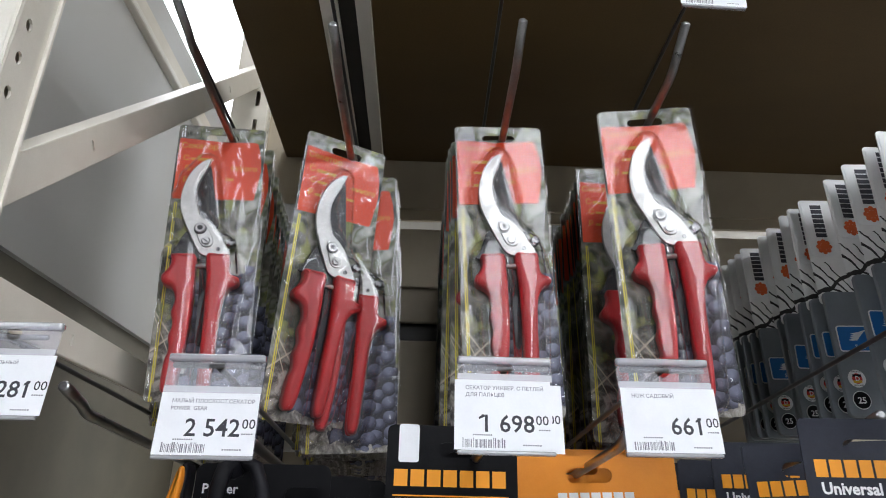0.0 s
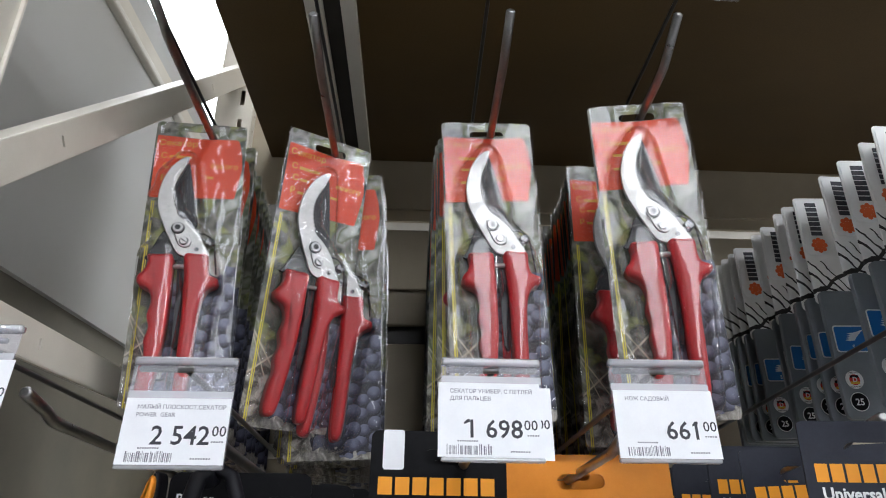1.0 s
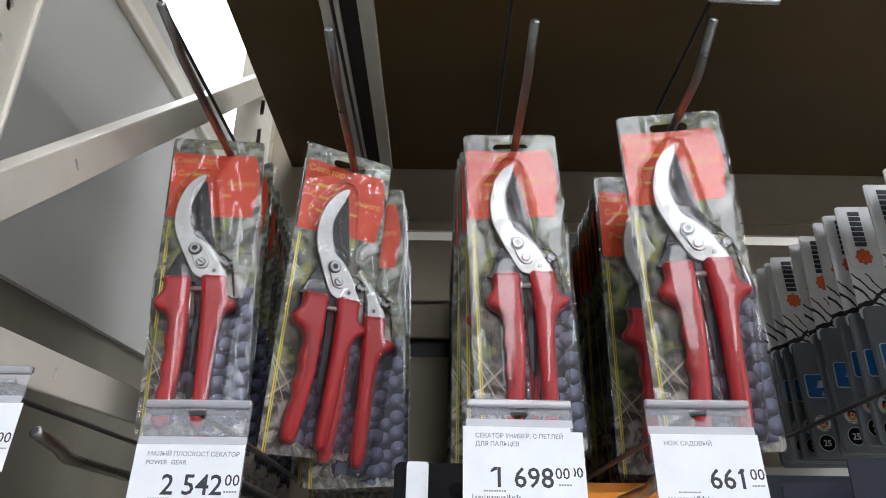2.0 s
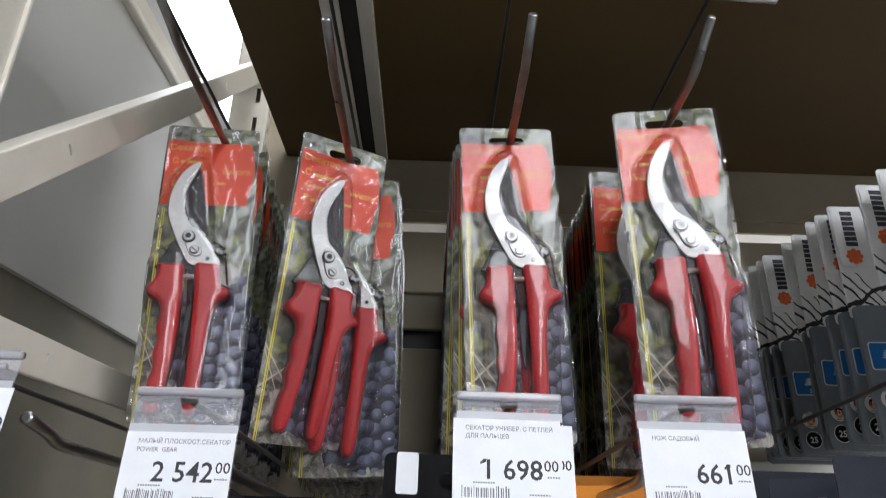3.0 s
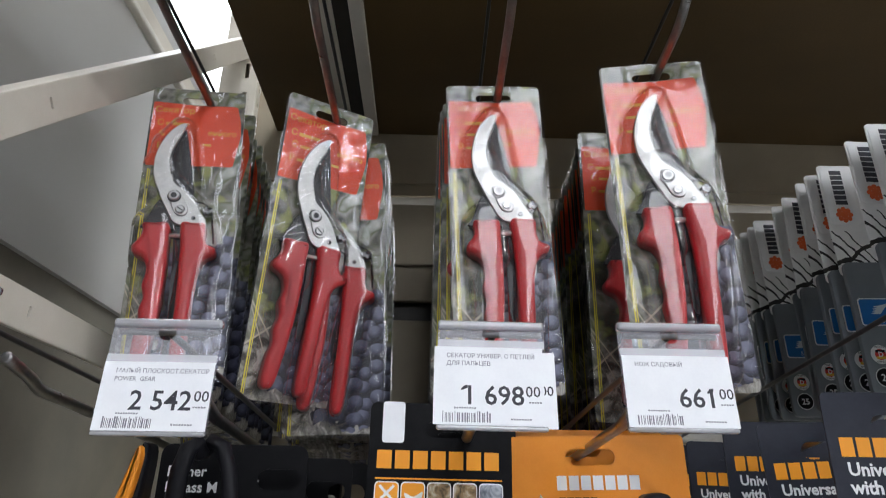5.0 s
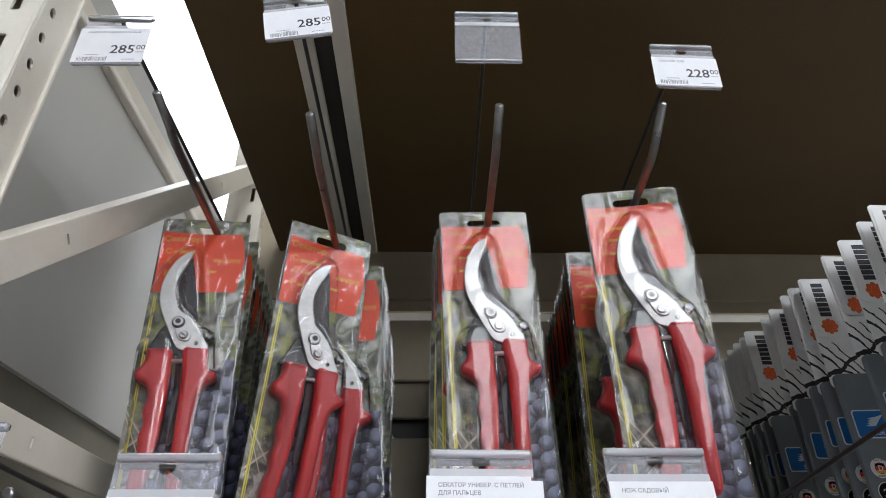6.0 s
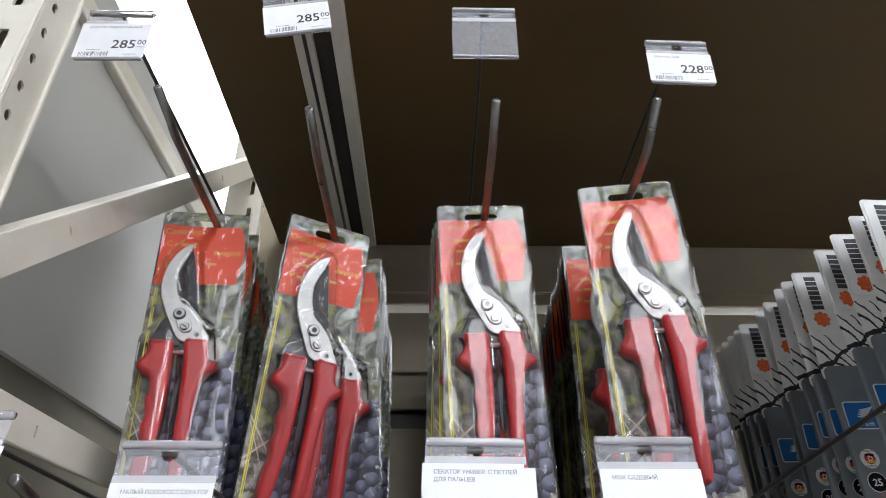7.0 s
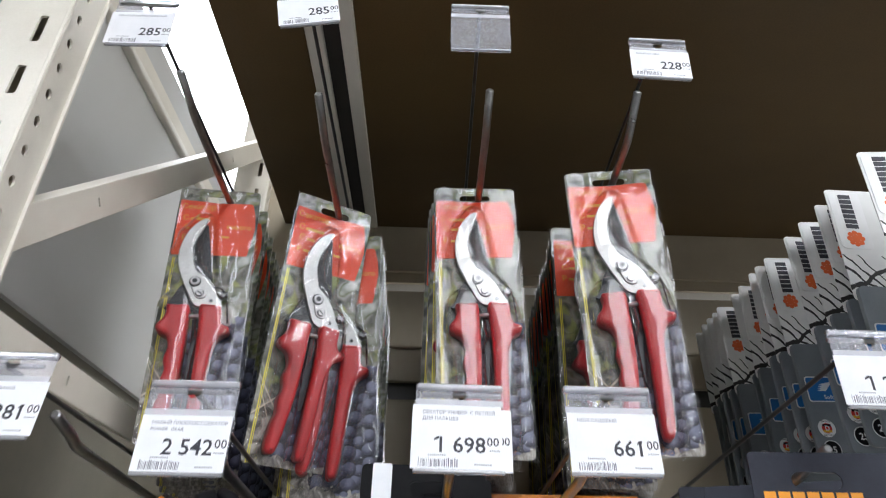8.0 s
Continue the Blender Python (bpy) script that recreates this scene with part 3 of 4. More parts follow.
price_tag(0.037, 0.360, 1.758, ["МАЛЫЙ ПЛОСКОСТ.СЕКАТОР", "POWER  GEAR"], "2 542", "00", "white price tag in a clear holder, reading 2 542", 0.053, 0.0, 0, -3, 0, False, 0.0565, 0.0225)
price_tag(0.1985, 0.360, 1.760, ["СЕКАТОР УНИВЕР. С ПЕТЛЕЙ", "ДЛЯ ПАЛЬЦЕВ"], "1 698", "00", "doubled white price tag in a clear holder, reading 1 698", 0.0535, -0.0015, 0.5, -6, 0, True, 0.054, 0.0145)
price_tag(0.2895, 0.360, 1.761, ["НОЖ САДОВЫЙ"], "661", "00", "white price tag in a clear holder, reading 661", 0.0535, 0.0005, 0, -5, 0, False, 0.0545, 0.018)
price_tag(-0.0828, 0.368, 1.776, ["УНИВЕРСАЛЬНЫЙ"], "281", "00", "white price tag beside the rack post, reading 281", 0.0535, 0.002, 0, -6, 0, False, 0.0555, 0.0205)
price_tag(0.467, 0.360, 1.804, [], "1 2", "", "white price tag above the black knife cards", 0.056, 0, 0, 0, 0, False, 0.052, 0.0185, 0.022)
price_tag(-0.086, 0.38, 2.118, ["СЕКАТОР УНИВЕРСАЛЬНЫЙ"], "285", "00", "white price tag on the upper label wire, reading 285", 0.056, 0, -1, 0, 0, False, 0.056)
price_tag(0.0535, 0.38, 2.144, [], "285", "00", "tilted white price tag on the upper wire, reading 285", 0.055, 0, -11, 0, 0, False, 0.05)
price_tag(0.2165, 0.378, 2.126, [], "", "", "empty clear price tag holder", 0.056, 0, 0, 0, 0, False, 0.058)
price_tag(0.3855, 0.40, 2.114, ["СЕКАТОР ДЛЯ"], "228", "00", "white price tag on the upper wire, reading 228", 0.055, 0, 2, 0, 0, False, 0.05)


# ---- secateurs in blister packs ----
PW, PH = 0.0903, 0.2857
BLADE_OUT = [(0, -31.5), (-5, -33), (-13, -41), (-19.5, -54), (-23, -70), (-22, -88), (-16, -104), (-8, -121), (2, -135)]
BLADE_IN = [(26, -136), (21, -123), (15, -112), (6, -102), (-3, -95), (-8, -85), (-10.5, -74), (-10.5, -66), (-8, -56), (-4, -46), (-0.5, -37)]
COUNTER = [(-8, -52), (-2, -40), (0.5, -37), (3, -48), (6.5, -66), (10, -85), (13, -102), (8, -107), (-3, -100), (-9, -88), (-12, -74), (-11, -62)]
TANG = [(-15, -110), (-4, -122), (2, -138), (-27, -138), (-24, -131)]
LEFT_GRIP = [(-24, -136.5), (-14, -136), (-3.5, -136.5), (-2.5, -150), (-2, -172), (-2.5, -202), (-5, -230), (-9, -258), (-14, -264), (-20, -260), (-19.5, -238), (-17, -227), (-18.5, -215), (-16.2, -204), (-18.5, -193), (-16.5, -181), (-20, -170), (-29, -164.5), (-30.5, -158), (-25.5, -151), (-23.5, -144)]
RIGHT_GRIP = [(6.5, -136), (17, -135), (26.5, -136), (27, -148), (29.5, -155), (36.5, -158.5), (35.5, -164), (28, -169), (23.5, -180), (21.5, -202), (20.5, -232), (18.5, -260), (13.5, -266), (9, -260), (9, -231), (9, -191), (8, -158)]
RED_SHEET = [(-41, -18), (-39.5, -17.2), (0, -18), (33, -17.4), (35.5, -19), (39, -34), (40, -50), (38.5, -62), (35, -83), (33.5, -84.6), (20, -84.8), (-20, -86), (-39.5, -86.6), (-41, -86)]
SPINE = (((-3, -36), (-15, -54), 8, 11), ((-15, -54), (-17, -76), 9, 11), ((-17, -76), (-8, -104), 12, 12), ((-8, -104), (12, -128), 16, 15),
         ((-15, -138), (-14, -168), 15, 17), ((-14, -168), (-12, -262), 11, 17), ((17, -138), (22, -162), 14, 17), ((22, -162), (15, -262), 10, 17), ((2, -44), (9, -98), 5, 9))


def toothed():
    """The blade's outline, with teeth cut along its inner edge."""
    out = smooth_loop(mm(BLADE_OUT + BLADE_IN), 6)
    k = []
    for i, p in enumerate(out):
        inner = i > 6 * (len(BLADE_OUT) + 3) and -0.093 < p.y < -0.042
        if inner:
            k.append(p + Vector((0.0017, 0.0006)) if i % 2 else p)
        else:
            k.append(p)
    return k


def blister_mesh(dx, dz, turn, nx, nz):
    """A vacuum-formed clear shell that rises over the tool, with slack wavy film round it."""
    bm = bmesh.new()
    ct, st = math.cos(turn), math.sin(turn)
    grid = {}
    for j in range(nz + 1):
        for i in range(nx + 1):
            x = -PW / 2 + 0.0008 + (PW - 0.0016) * i / nx
            z = -0.0008 - (PH - 0.0016) * j / nz
            h, away = 0.0, 1.0
            for a, b, r, top in SPINE:
                a, b, p = Vector(a) / 1000, Vector(b) / 1000, Vector((ct * (x - dx) - st * (z - dz), st * (x - dx) + ct * (z - dz)))
                s = max(0, min(1, (p - a).dot(b - a) / (b - a).length_squared))
                d = (p - a - (b - a) * s).length
                away = min(away, d - r / 1000 - 0.004)
                u = max(0.0, 1 - (d / (r / 1000 + 0.004)) ** 4)
                h = max(h, (top / 1000 + 0.002) * u ** 0.3)
            if 0 < away < 0.0032:
                h = max(h, 0.0009 * math.sin(math.pi * away / 0.0032))
            wave = 0.0009 * noise.noise(Vector((x * 50, z * 9, 1.7))) + 0.00045 * noise.noise(Vector((x * 95, z * 50, 4.1))) + 0.00012 * noise.noise(Vector((x * 160, z * 150, 7.7)))
            border = min(x + PW / 2, PW / 2 - x, -z)
            wave *= 1 + 1.6 * max(0.0, 1 - border / 0.014)
            rim = min(1.0, border / 0.003)
            grid[i, j] = bm.verts.new((x, -0.0013 - h - abs(wave) * rim * (1 - 0.85 * min(1.0, h / 0.008)), z))
    for j in range(nz):
        for i in range(nx):
            c = (grid[i, j].co + grid[i + 1, j + 1].co) / 2
            if abs(c.x) < 0.017 and -0.0195 < c.z < -0.0095:
                continue
            bm.faces.new((grid[i, j], grid[i + 1, j], grid[i + 1, j + 1], grid[i, j + 1]))
    return bm


def secateurs_pack(m, dx=0.0, dz=0.0, grid=None, turn=0.0):
    p = thing("secateurs_pack", m, "red-handled secateurs in a clear blister on a grape-printed card", "secateurs", "packs of secateurs on hooks")
    slot = rounded(0.032, 0.0075, 0.0037, 4, 0.0, -0.0145)
    card = part("card", holed(rounded(PW - 0.0055, PH - 0.0045, 0.004, 4, -0.0004, -PH / 2 + 0.0012), [slot], 0.0004, -0.0004), CARD, p, "printed card with leaves and grapes")
    red = part("red_sheet", prism(mm(RED_SHEET), -0.0005, -0.0008), RED_PRINT, card, "red title field")
    cut = [v for v in red.data.vertices if abs(v.co.x) < 0.016 and v.co.z > -0.0185]
    for v in cut:
        v.co.z = -0.0192
    for txt, x, z, s in (("Секатор", -0.039, -0.0285, 0.0088), ("С", -0.036, -0.043, 0.0088), ("С", -0.0335, -0.0545, 0.0085), ("енного", 0.010, -0.0515, 0.0078), ("Р", -0.034, -0.068, 0.0085)):
        words("title", txt, s, x, z, -0.0009, YELLOW, card, 0.01)
    part("title_bar", bars([(-0.028, -0.008, -0.0425, -0.0395), (-0.0255, -0.016, -0.054, -0.0515), (-0.0265, -0.014, -0.0675, -0.065), (0.006, 0.014, -0.0635, -0.0612)], -0.0008, -0.00095), YELLOW, card)
    tool = [
        part("blade", prism(toothed(), -0.0066, -0.0092, 0.0008, 2), STEEL, p, "satin steel toothed blade", True),
        part("counter_blade", prism(smooth_loop(mm(COUNTER), 4), -0.0035, -0.006, 0.0006, 2), BLACK_STEEL, p, "black counter blade", True),
        part("tang", prism(smooth_loop(mm(TANG), 3), -0.003, -0.006, 0.0006, 2), BLACK_STEEL, p, "black steel tang", True),
        part("handle", prism(smooth_loop(mm(LEFT_GRIP), 4), -0.0018, -0.0165, 0.005, 5), RED_GRIP, p, "red plastic grip", True),
        part("handle", prism(smooth_loop(mm(RIGHT_GRIP), 4), -0.0018, -0.0165, 0.0048, 5), RED_GRIP, p, "red plastic grip", True),
        part("pivot_plate", prism(smooth_loop(mm([(-7, -105), (-2, -103), (3, -106), (10, -119), (9, -126), (3, -127), (-2, -122)]), 4), -0.0092, -0.0108, 0.0007, 2), STEEL, p, "", True),
        part("rivet", disc(0.0155, -0.129, 0.002, -0.0092, -0.0102, 12, 0.0005), BOLT, p, "", True),
        part("catch_knob", disc(0.026, -0.1215, 0.0042, -0.004, -0.011, 16, 0.001), BOLT, p, "grey catch knob", True),
        part("catch_wire", tube([(0.014, -0.008, -0.113), (0.022, -0.009, -0.1135), (0.03, -0.009, -0.119), (0.032, -0.009, -0.135), (0.034, -0.008, -0.152)], 0.0008, 6), BOLT, p, "", True),
        part("spring_pin", tube([(-0.004, -0.009, -0.1465), (0.011, -0.009, -0.146)], 0.0021, 10), STEEL, p, "", True),
        part("inner_bar", prism(smooth_loop(mm([(0, -138), (6, -138), (9, -170), (8, -215), (3, -215), (2, -170)]), 3), -0.002, -0.006), BLACK_STEEL, p),
    ]
    plate = tool[5]
    part("washer", disc(-0.002, -0.109, 0.0058, -0.0108, -0.0116, 24, 0.0004), BLACK_STEEL, plate, "dark washer ring", True)
    part("pivot_bolt", disc(-0.002, -0.109, 0.0048, -0.0116, -0.0134, 20, 0.0009), NUT, plate, "round steel pivot bolt", True)
    part("bolt_socket", disc(-0.002, -0.109, 0.0028, -0.0134, -0.0137, 6), BLACK_STEEL, plate)
    part("screw_rim", disc(0.004, -0.1215, 0.0042, -0.0108, -0.0113, 18, 0.0003), BOLT, plate, "", True)
    part("screw", disc(0.004, -0.1215, 0.0035, -0.0113, -0.0124, 16, 0.0007), NUT, plate, "", True)
    slit = bars([(-0.0026, 0.0026, -0.0005, 0.0005)], 0, -0.0002)
    slit.transform(pose(0.004, -0.0124, -0.1215, 0, 35, 0))
    part("screw_slit", slit, BLACK_STEEL, plate)
    for o in tool:
        o.location = (dx, 0, dz - 0.005)
        o.rotation_euler = (0, radians(turn), 0)
    part("blister", blister_mesh(dx, dz - 0.005, radians(turn), *(grid or (112, 340))), FILM, p, "clear crinkled blister film", True).visible_shadow = False
    return p


front_pack = secateurs_pack(pose(0.2215, 0.5375, 2.0326, 0.1, -2.1, 1.3))
copy_thing(front_pack, pose(0.353, 0.4963, 2.03, 0.8, -1.6, -7.6))
secateurs_pack(pose(-0.0581, 0.5759, 2.0459, -1.8, -3.2, 9.5), -0.0085, -0.0085)
secateurs_pack(pose(0.072, 0.5721, 2.0302, 5.6, 2.0, 28.0), 0.002, -0.005, None, 2.0)
# the packs behind the front one on each hook: x and top of the first, its y, how many, step
secateurs_pack(pose(0.0785, 0.606, 2.009, 0.5, -2.2, 0.5), 0.0095, 0.004, None, 4.5)
first_pack = secateurs_pack(pose(0.3555, 0.594, 2.021, 0, 0.5, 0.5), 0, 0, (30, 92))
second_pack = secateurs_pack(pose(-0.052, 0.602, 2.036, 0, -0.5, -0.5), -0.006, -0.004, (30, 92))
random.seed(11)
for x, z, y, count, step in ((-0.057, 2.034, 0.6155, 19, 0.0135), (0.0795, 2.012, 0.622, 18, 0.0135), (0.2175, 2.029, 0.555, 23, 0.0135), (0.3585, 2.021, 0.609, 19, 0.0135)):
    for i in range(count):
        copy_thing(random.choice((first_pack, second_pack)), pose(x + random.uniform(-0.002, 0.002), y + step * i, z - 0.0015 * i + random.uniform(-0.002, 0.002), random.uniform(-1.0, 1.0), random.uniform(-1.2, 1.2), random.uniform(-1.5, 1.5) + (5 if x > 0.3 else -6)))


# ---- pruning cards with the branch drawing ----
def branch_card(m):
    """A tall hanging card: white header with a narrow title strip, slate lower half with badges."""
    c = thing("garden_card", m, "tall white and slate-grey garden tool card on a hook", "tool card", "row of garden tool cards")
    slot = rounded(0.026, 0.007, 0.0034, 4, 0.06, -0.012)
    header = part("header", holed(rounded(0.115, 0.12, 0.004, 4, 0.0575, -0.06), [slot], 0.0005, -0.0005), BRANCH, c, "white header with bare branches drawn on it")
    strip = part("title_strip", prism(rounded(0.031, 0.064, 0.0045, 4, 0.0175, -0.0345), -0.0007, -0.0012), WHITE_CARD, header, "white title strip")
    for i in range(7):
        part("brand_block", bars([(0.0115, 0.0235, -0.0062 - 0.0056 * i - 0.0046, -0.0062 - 0.0056 * i)], -0.0013, -0.0015), INK, strip)
    petals = bmesh.new()
    for i in range(8):
        a = 2 * math.pi * i / 8
        disc(0.0175 + 0.0062 * math.cos(a), -0.0555 + 0.0062 * math.sin(a), 0.0026, -0.0013, -0.0015, 8, 0, petals)
    part("flower_mark", petals, FLOWER, strip, "orange flower mark")
    part("flower_centre", disc(0.0175, -0.0555, 0.0042, -0.0013, -0.0015, 14), FLOWER, strip)
    lower = part("lower_card", prism(rounded(0.113, 0.128, 0.006, 4, 0.0575, -0.172), -0.0022, -0.0065, 0.0008, 2), SLATE, c, "slate grey lower half")
    f = -0.0067
    part("blue_field", prism(rounded(0.034, 0.027, 0.003, 3, 0.0225, -0.158), f + 0.0002, f - 0.0001), WHITE_INK, lower, "blue field with a white border")
    part("blue_field", prism(rounded(0.0315, 0.0245, 0.0022, 3, 0.0225, -0.158), f - 0.0001, f - 0.0003), BLUE, lower)
    wing = bmesh.new()
    for k in range(4):
        prism(smooth_loop(mm([(19 - k, -153 - 2.2 * k), (27 - k * 0.8, -151.5 - 1.9 * k), (36 - 2.6 * k, -149 - 2.0 * k), (28 - k, -154 - 2.0 * k)]), 2), f - 0.0003, f - 0.0005, bm=wing)
    part("wing_drawing", wing, WHITE_INK, lower)
    words("badge_word", "Soft", 0.0062, 0.0215, -0.1685, f - 0.0004, WHITE_INK, lower, 0.012)
    part("badge", disc(0.0155, -0.1985, 0.0088, f + 0.0002, f - 0.0002, 24), WHITE_INK, lower, "round white origin badge")
    part("badge_stripe", disc(0.0155, -0.1985, 0.0052, f - 0.0002, f - 0.0004, 18), GERMAN_RED, lower)
    part("badge_stripe", bars([(0.0112, 0.0198, -0.2027, -0.2003)], f - 0.0004, f - 0.0006), GERMAN_GOLD, lower)
    part("badge_stripe", bars([(0.0112, 0.0198, -0.1967, -0.1943)], f - 0.0004, f - 0.0006), BLACK_CARD, lower)
    words("badge_word", "D", 0.0066, 0.0155, -0.2007, f - 0.0008, WHITE_INK, lower, 0.02, 0, "CENTER")
    words("badge_word", "MADE IN", 0.0023, 0.0155, -0.1923, f - 0.0004, INK, lower, 0.01, 0, "CENTER")
    words("badge_word", "GERMANY", 0.0022, 0.0155, -0.206, f - 0.0004, INK, lower, 0.01, 0, "CENTER")
    part("badge", disc(0.0155, -0.2195, 0.009, f + 0.0002, f - 0.0002, 24), WHITE_INK, lower, "round black year badge")
    part("badge", disc(0.0155, -0.2195, 0.0083, f - 0.0002, f - 0.0004, 24), BLACK_CARD, lower)
    words("badge_word", "25", 0.0088, 0.0155, -0.2227, f - 0.0006, WHITE_INK, lower, 0.02, 0, "CENTER")
    return c


GY = [0.432, 0.489, 0.511, 0.544, 0.573, 0.622, 0.641, 0.664, 0.692, 0.716, 0.755, 0.773, 0.794, 0.816, 0.838]
first_card = branch_card(pose(0.565, GY[0], 2.012, 1.0, 0.0, -4.0))
random.seed(5)
for i, y in enumerate(GY[1:]):
    copy_thing(first_card, pose(0.565 + random.uniform(-0.002, 0.002), y, 2.009 - 0.0006 * i + random.uniform(-0.002, 0.002), random.uniform(-1.5, 1.5), random.uniform(-1.2, 1.2), random.uniform(-7, 3)))


# ---- lower row ----
def black_card(m):
    c = thing("pruner_card", m, "black hanging tool card with orange print and picture icons", "tool card", "cards of the lower row")
    slot = rounded(0.03, 0.011, 0.0054, 4, 0.004, -0.018)
    w = 0.1
    board = part("card", holed(rounded(w, 0.26, 0.005, 4, 0.0, -0.13), [slot], 0.0006, -0.0006), BLACK_CARD, c)
    part("sticker", prism(rounded(0.0155, 0.028, 0.002, 3, -0.0335, -0.0135), -0.0007, -0.0009), PAPER, board, "white paper sticker")
    wordmark(-0.044, 0.043, -0.0445, -0.0325, 7, -0.0009, ORANGE_INK, board)
    part("rule", bars([(-0.0445, 0.043, -0.0515, -0.0505)], -0.0007, -0.0009), ORANGE_INK, board)
    part("rule", bars([(-0.0445, 0.043, -0.0745, -0.0735)], -0.0007, -0.0009), ORANGE_INK, board)
    for i in range(5):
        x = -0.0364 + 0.0179 * i
        part("icon", prism(rounded(0.0168, 0.0192, 0.003, 3, x, -0.0625), -0.0007, -0.0008), WHITE_INK, board, "small square picture with a pale border")
        part("icon", prism(rounded(0.0152, 0.0176, 0.0024, 3, x, -0.0625), -0.0008, -0.001), (ORANGE_INK, ORANGE_INK, PHOTO_A, PHOTO_A, PHOTO_B)[i], board)
    part("icon_sign", prism(smooth_loop(mm([(-24, -60), (-18, -62.5), (-12, -59), (-13, -64), (-18, -66), (-23, -64)]), 3), -0.001, -0.0012), WHITE_INK, board)
    for turn in (45, -45):
        b = bars([(-0.007, 0.007, -0.0009, 0.0009)], 0, -0.0002)
        b.transform(pose(-0.0364, -0.001, -0.0605, 0, turn, 0))
        part("icon_sign", b, WHITE_INK, board)
    part("number_bar", bars([(-0.0445, -0.033, -0.0795, -0.0768), (0.033, 0.043, -0.0795, -0.0768)], -0.0007, -0.0009), WHITE_INK, board)
    film = part("blister", prism(rounded(0.086, 0.16, 0.012, 4, 0, -0.165), -0.0012, -0.022, 0.008, 4), FILM, c, "clear moulded blister", True)
    film.visible_shadow = False
    part("tool", prism(smooth_loop(mm([(-12, -95), (6, -90), (16, -120), (14, -180), (18, -235), (-14, -235), (-16, -170)]), 4), -0.002, -0.016, 0.005, 4), RUBBER, c, "black tool handle", True)
    return c


card_a = black_card(pose(0.178, 0.512, 1.740, 0, 0.5, 3))
for i in range(4):
    copy_thing(card_a, pose(0.186 + 0.002 * i, 0.552 + 0.033 * i, 1.737 - 0.003 * i, 0, -0.5 + 0.4 * i, 1))


def orange_card(m):
    c = thing("scissors_card", m, "orange hanging tool card with a black handle in front", "tool card", "cards of the lower row")
    slot = rounded(0.037, 0.0115, 0.0057, 4, 0.0, -0.0155)
    board = part("card", holed(rounded(0.139, 0.27, 0.004, 4, 0, -0.135), [slot], 0.0006, -0.0006), ORANGE, c)
    wordmark(-0.026, 0.036, -0.0385, -0.0285, 7, -0.0009, WHITE_INK, board)
    wordmark(-0.025, 0.0035, -0.055, -0.0435, 5, -0.0009, BLACK_CARD, board)
    part("small_print", bars([(-0.022, 0.006, -0.0705, -0.0675), (-0.02, 0.02, -0.0745, -0.0725)], -0.0007, -0.0009), WHITE_INK, board)
    part("blade", prism(smooth_loop(mm([(-40, -45), (-33, -55), (-24, -80), (-20, -120), (-40, -120)]), 4), -0.002, -0.005, 0.001, 2), STEEL, c, "", True)
    part("handle", prism(smooth_loop(mm([(33, -43), (48, -42), (53, -52), (56, -90), (58, -150), (36, -150), (34, -90), (32, -55)]), 4), -0.001, -0.024, 0.006, 4), RUBBER, c, "black handle end", True)
    film = part("blister", prism(rounded(0.118, 0.2, 0.014, 4, 0.0, -0.145), -0.0012, -0.026, 0.01, 4), FILM, c, "clear moulded blister", True)
    film.visible_shadow = False
    return c


card_b = orange_card(pose(0.2905, 0.546, 1.723, 0, -1.2, -6))
for i in range(3):
    copy_thing(card_b, pose(0.292, 0.59 + 0.035 * i, 1.732 - 0.003 * i, 0, 0.4 * i, -2))


def knife_card(m):
    c = thing("knife_card", m, "charcoal hanging knife card with orange and white print", "tool card", "cards of the lower row")
    slot = rounded(0.034, 0.0115, 0.0057, 4, 0.044, -0.019)
    board = part("card", holed(rounded(0.11, 0.26, 0.004, 4, 0.055, -0.13), [slot], 0.0006, -0.0006), NAVY_CARD, c)
    wordmark(0.0065, 0.0735, -0.0375, -0.0265, 7, -0.0009, ORANGE_INK, board)
    words("title", "Universal knife", 0.0102, 0.0085, -0.0478, -0.0008, WHITE_INK, board, 0.03)
    words("title", "with sharpener", 0.0102, 0.0085, -0.0577, -0.0008, WHITE_INK, board, 0.03)
    part("picture_field", bars([(0.002, 0.044, -0.12, -0.0655)], -0.0007, -0.0009), ORANGE_INK, board, "orange picture field")
    part("knife_sign", prism(smooth_loop(mm([(14, -84), (22, -80), (32, -86), (38, -98), (28, -94), (18, -92)]), 3), -0.0009, -0.0011), WHITE_INK, board)
    part("sheath", prism(smooth_loop(mm([(52, -88), (82, -86), (88, -140), (84, -220), (58, -220), (52, -140)]), 4), -0.002, -0.02, 0.006, 4), RUBBER, c, "black knife sheath", True)
    return c


card_c = knife_card(pose(0.405, 0.432, 1.7395, 0, 0.5, -5))
for x, y, z, ry, rz in ((0.404, 0.513, 1.729, -2.5, -9), (0.403, 0.566, 1.738, 0.5, -4), (0.404, 0.645, 1.730, 1.5, -2), (0.406, 0.69, 1.73, 0, -2), (0.405, 0.735, 1.727, 1, -3)):
    copy_thing(card_c, pose(x, y, z, 0, ry, rz))


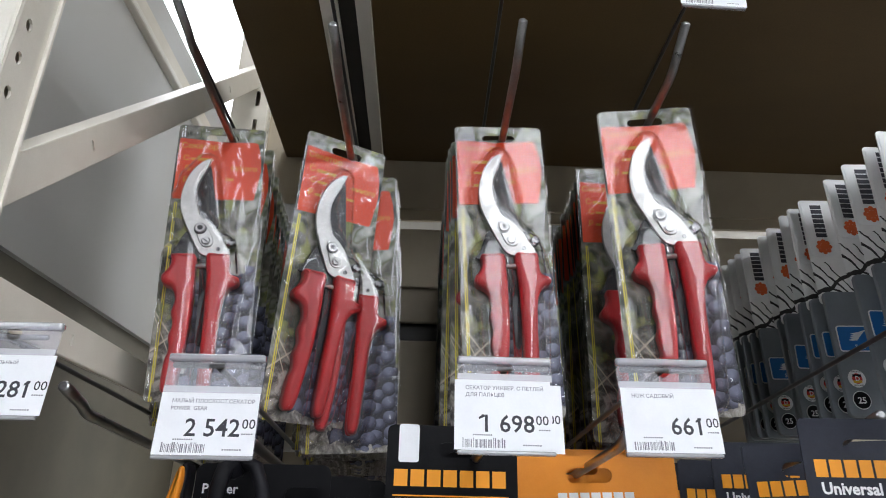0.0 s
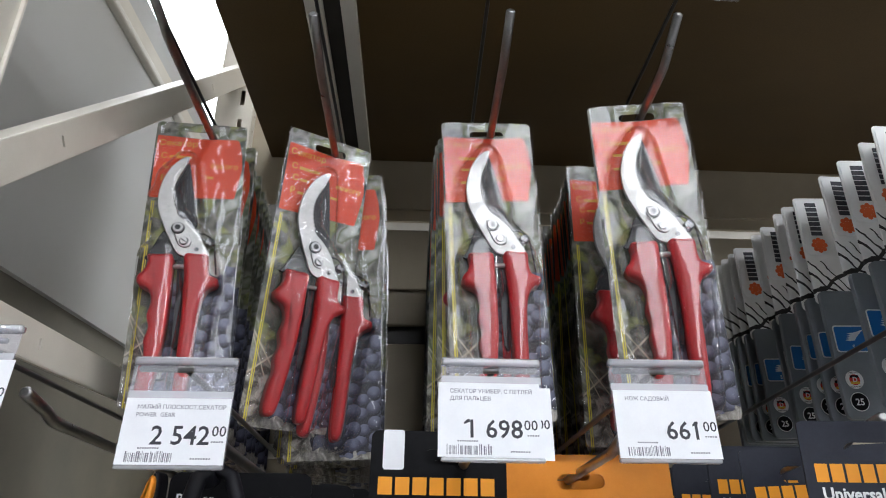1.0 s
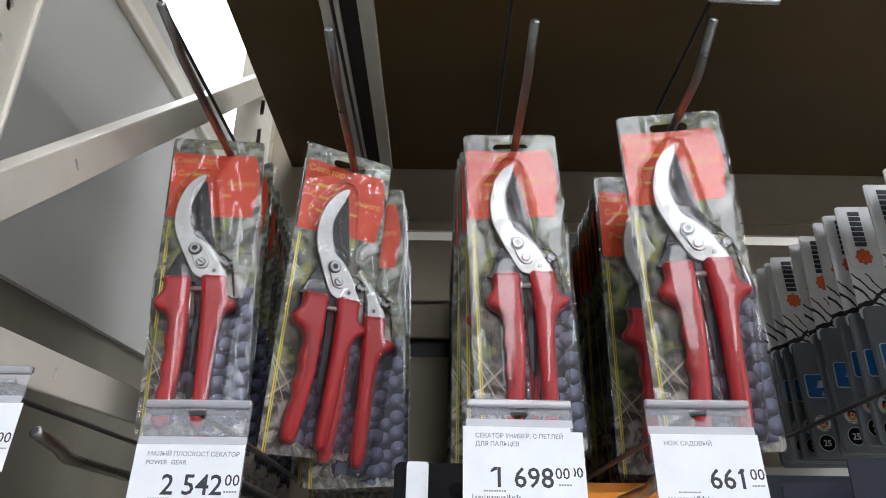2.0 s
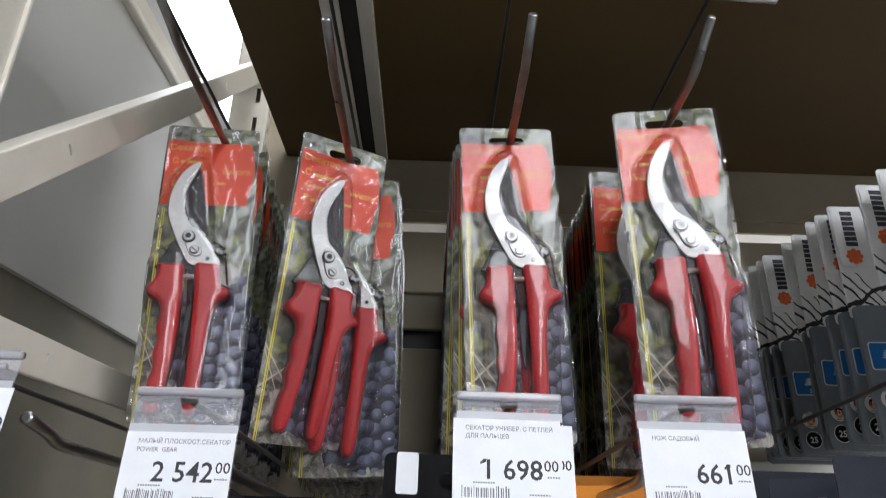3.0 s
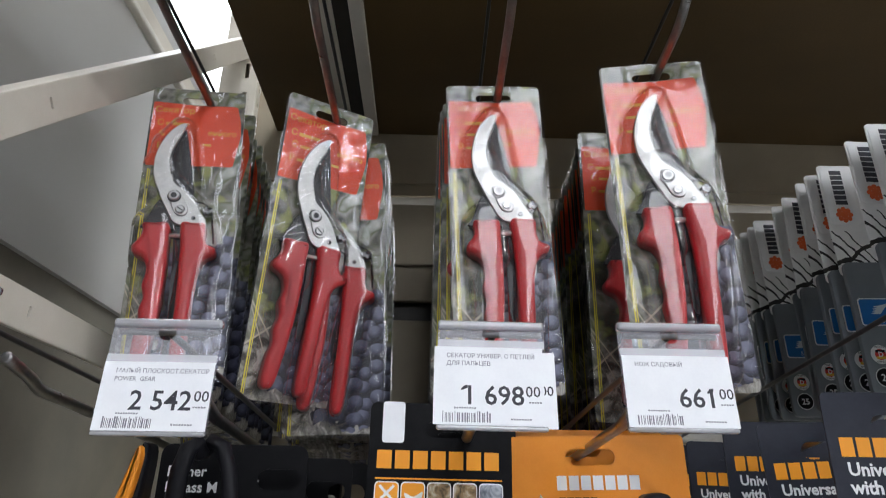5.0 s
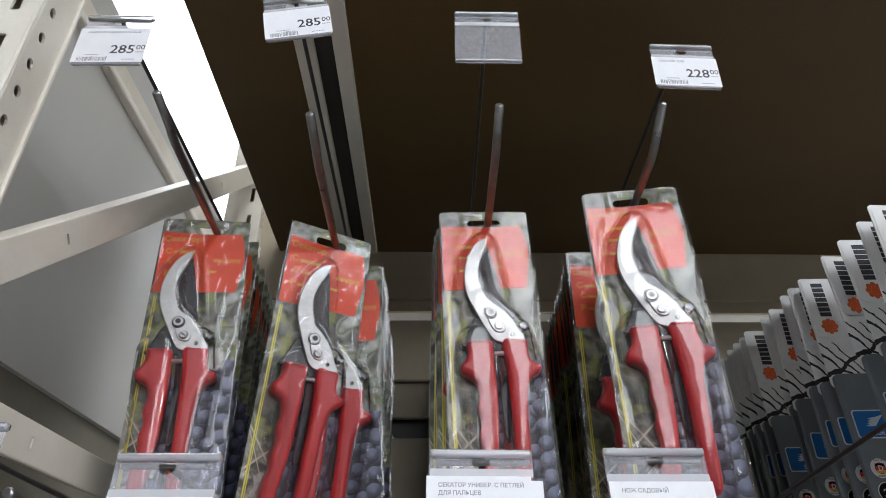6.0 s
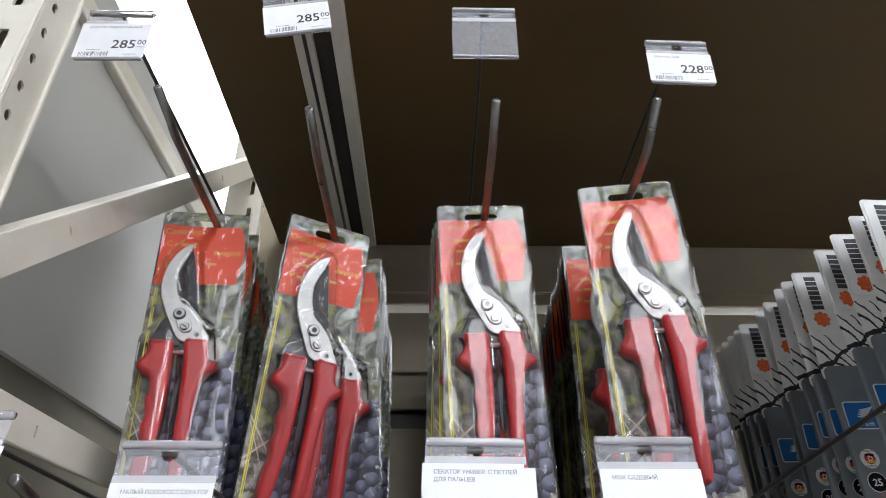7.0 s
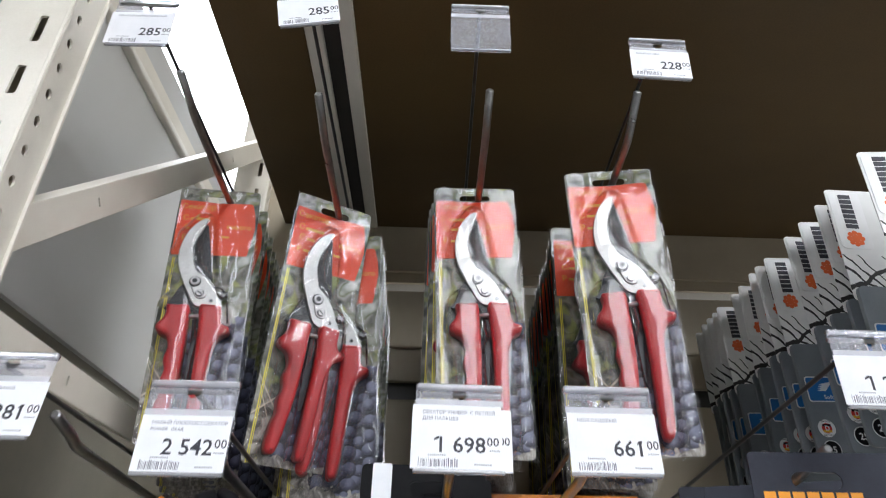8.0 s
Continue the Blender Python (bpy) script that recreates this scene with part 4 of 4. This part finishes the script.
def bypass_card(m):
    c = thing("pruner_card", m, "black rounded tool card with white print, hanging on a hook", "tool card", "cards of the lower row")
    slot = rounded(0.028, 0.013, 0.0064, 4, 0.030, -0.022)
    board = part("card", holed(rounded(0.097, 0.25, 0.007, 5, 0, -0.125), [slot], 0.0006, -0.0006), BLACK_CARD, c)
    words("title", "Pruner", 0.0092, -0.043, -0.0205, -0.0008, WHITE_INK, board, 0.02)
    words("title", "bypass M", 0.0092, -0.043, -0.0305, -0.0008, WHITE_INK, board, 0.02)
    part("range_bar", bars([(-0.044, -0.036, -0.0385, -0.035), (-0.0345, -0.0245, -0.0385, -0.035)], -0.0007, -0.0009), ORANGE_INK, board)
    random.seed(3)
    rects = []
    for i in range(9):
        for j in range(5):
            x = -0.044 + 0.0098 * i
            z = -0.0465 - 0.0062 * j
            rects.append((x, x + random.uniform(0.003, 0.0072), z, z + random.uniform(0.0015, 0.0035)))
    tagged(part("picture_rows", bars(rects, -0.0007, -0.0009), PHOTO_B, board, "rows of small grey pictures"), kind="stuff")
    return c


bypass_card(pose(0.0395, 0.500, 1.709, 0, 0, 2))
bypass_card(pose(0.0665, 0.535, 1.7035, 0, 1, 2))
bypass_card(pose(0.078, 0.565, 1.702, 0, 0, 1))

pruner = thing("loose_pruner", pose(-0.008, 0, 0), "pruner with two black curved rubber grips", "pruner")
part("handle", tube([(0.036, 0.466, 1.700), (0.0335, 0.462, 1.706), (0.030, 0.458, 1.703), (0.0275, 0.456, 1.69), (0.0265, 0.455, 1.66), (0.025, 0.455, 1.58)], 0.0056, 12), RUBBER, pruner, "black curved grip", True)
part("handle", tube([(0.036, 0.470, 1.702), (0.042, 0.466, 1.708), (0.050, 0.462, 1.704), (0.056, 0.459, 1.69), (0.0615, 0.457, 1.66), (0.066, 0.456, 1.58)], 0.0048, 12), RUBBER, pruner, "black curved grip", True)
grip = thing("orange_grip_tool", pose(0, 0, 0), "tool with an orange and black curved grip", "pruner")
part("orange_shell", prism(smooth_loop(mm([(-6, 1703), (-3, 1698), (-5, 1680), (-8, 1662), (-12, 1620), (-15, 1580), (-27, 1580), (-23, 1620), (-17, 1662), (-12, 1682)]), 4), 0.466, 0.450, 0.0018, 3), ORANGE, grip, "orange grip shell", True)
part("black_core", prism(smooth_loop(mm([(-6, 1705), (-2, 1702), (-2.5, 1680), (-5, 1662), (-9, 1620), (-12, 1580), (-20, 1580), (-16, 1620), (-12, 1662), (-9, 1682)]), 4), 0.474, 0.456, 0.0018, 3), RUBBER, grip, "black grip core", True)
tool = thing("boxed_tool", pose(0.0925, 0.582, 1.706, 0, 3, 0), "slim black tool with a pale grey plate", "tool")
part("body", prism(rounded(0.021, 0.2, 0.004, 4, 0, -0.1), 0.008, -0.008, 0.003, 3), RUBBER, tool, "", True)
part("plate", prism(rounded(0.0155, 0.09, 0.002, 3, 0, -0.072), -0.0075, -0.0105, 0.001, 2), PALE_GREY, tool, "pale grey plate", True)
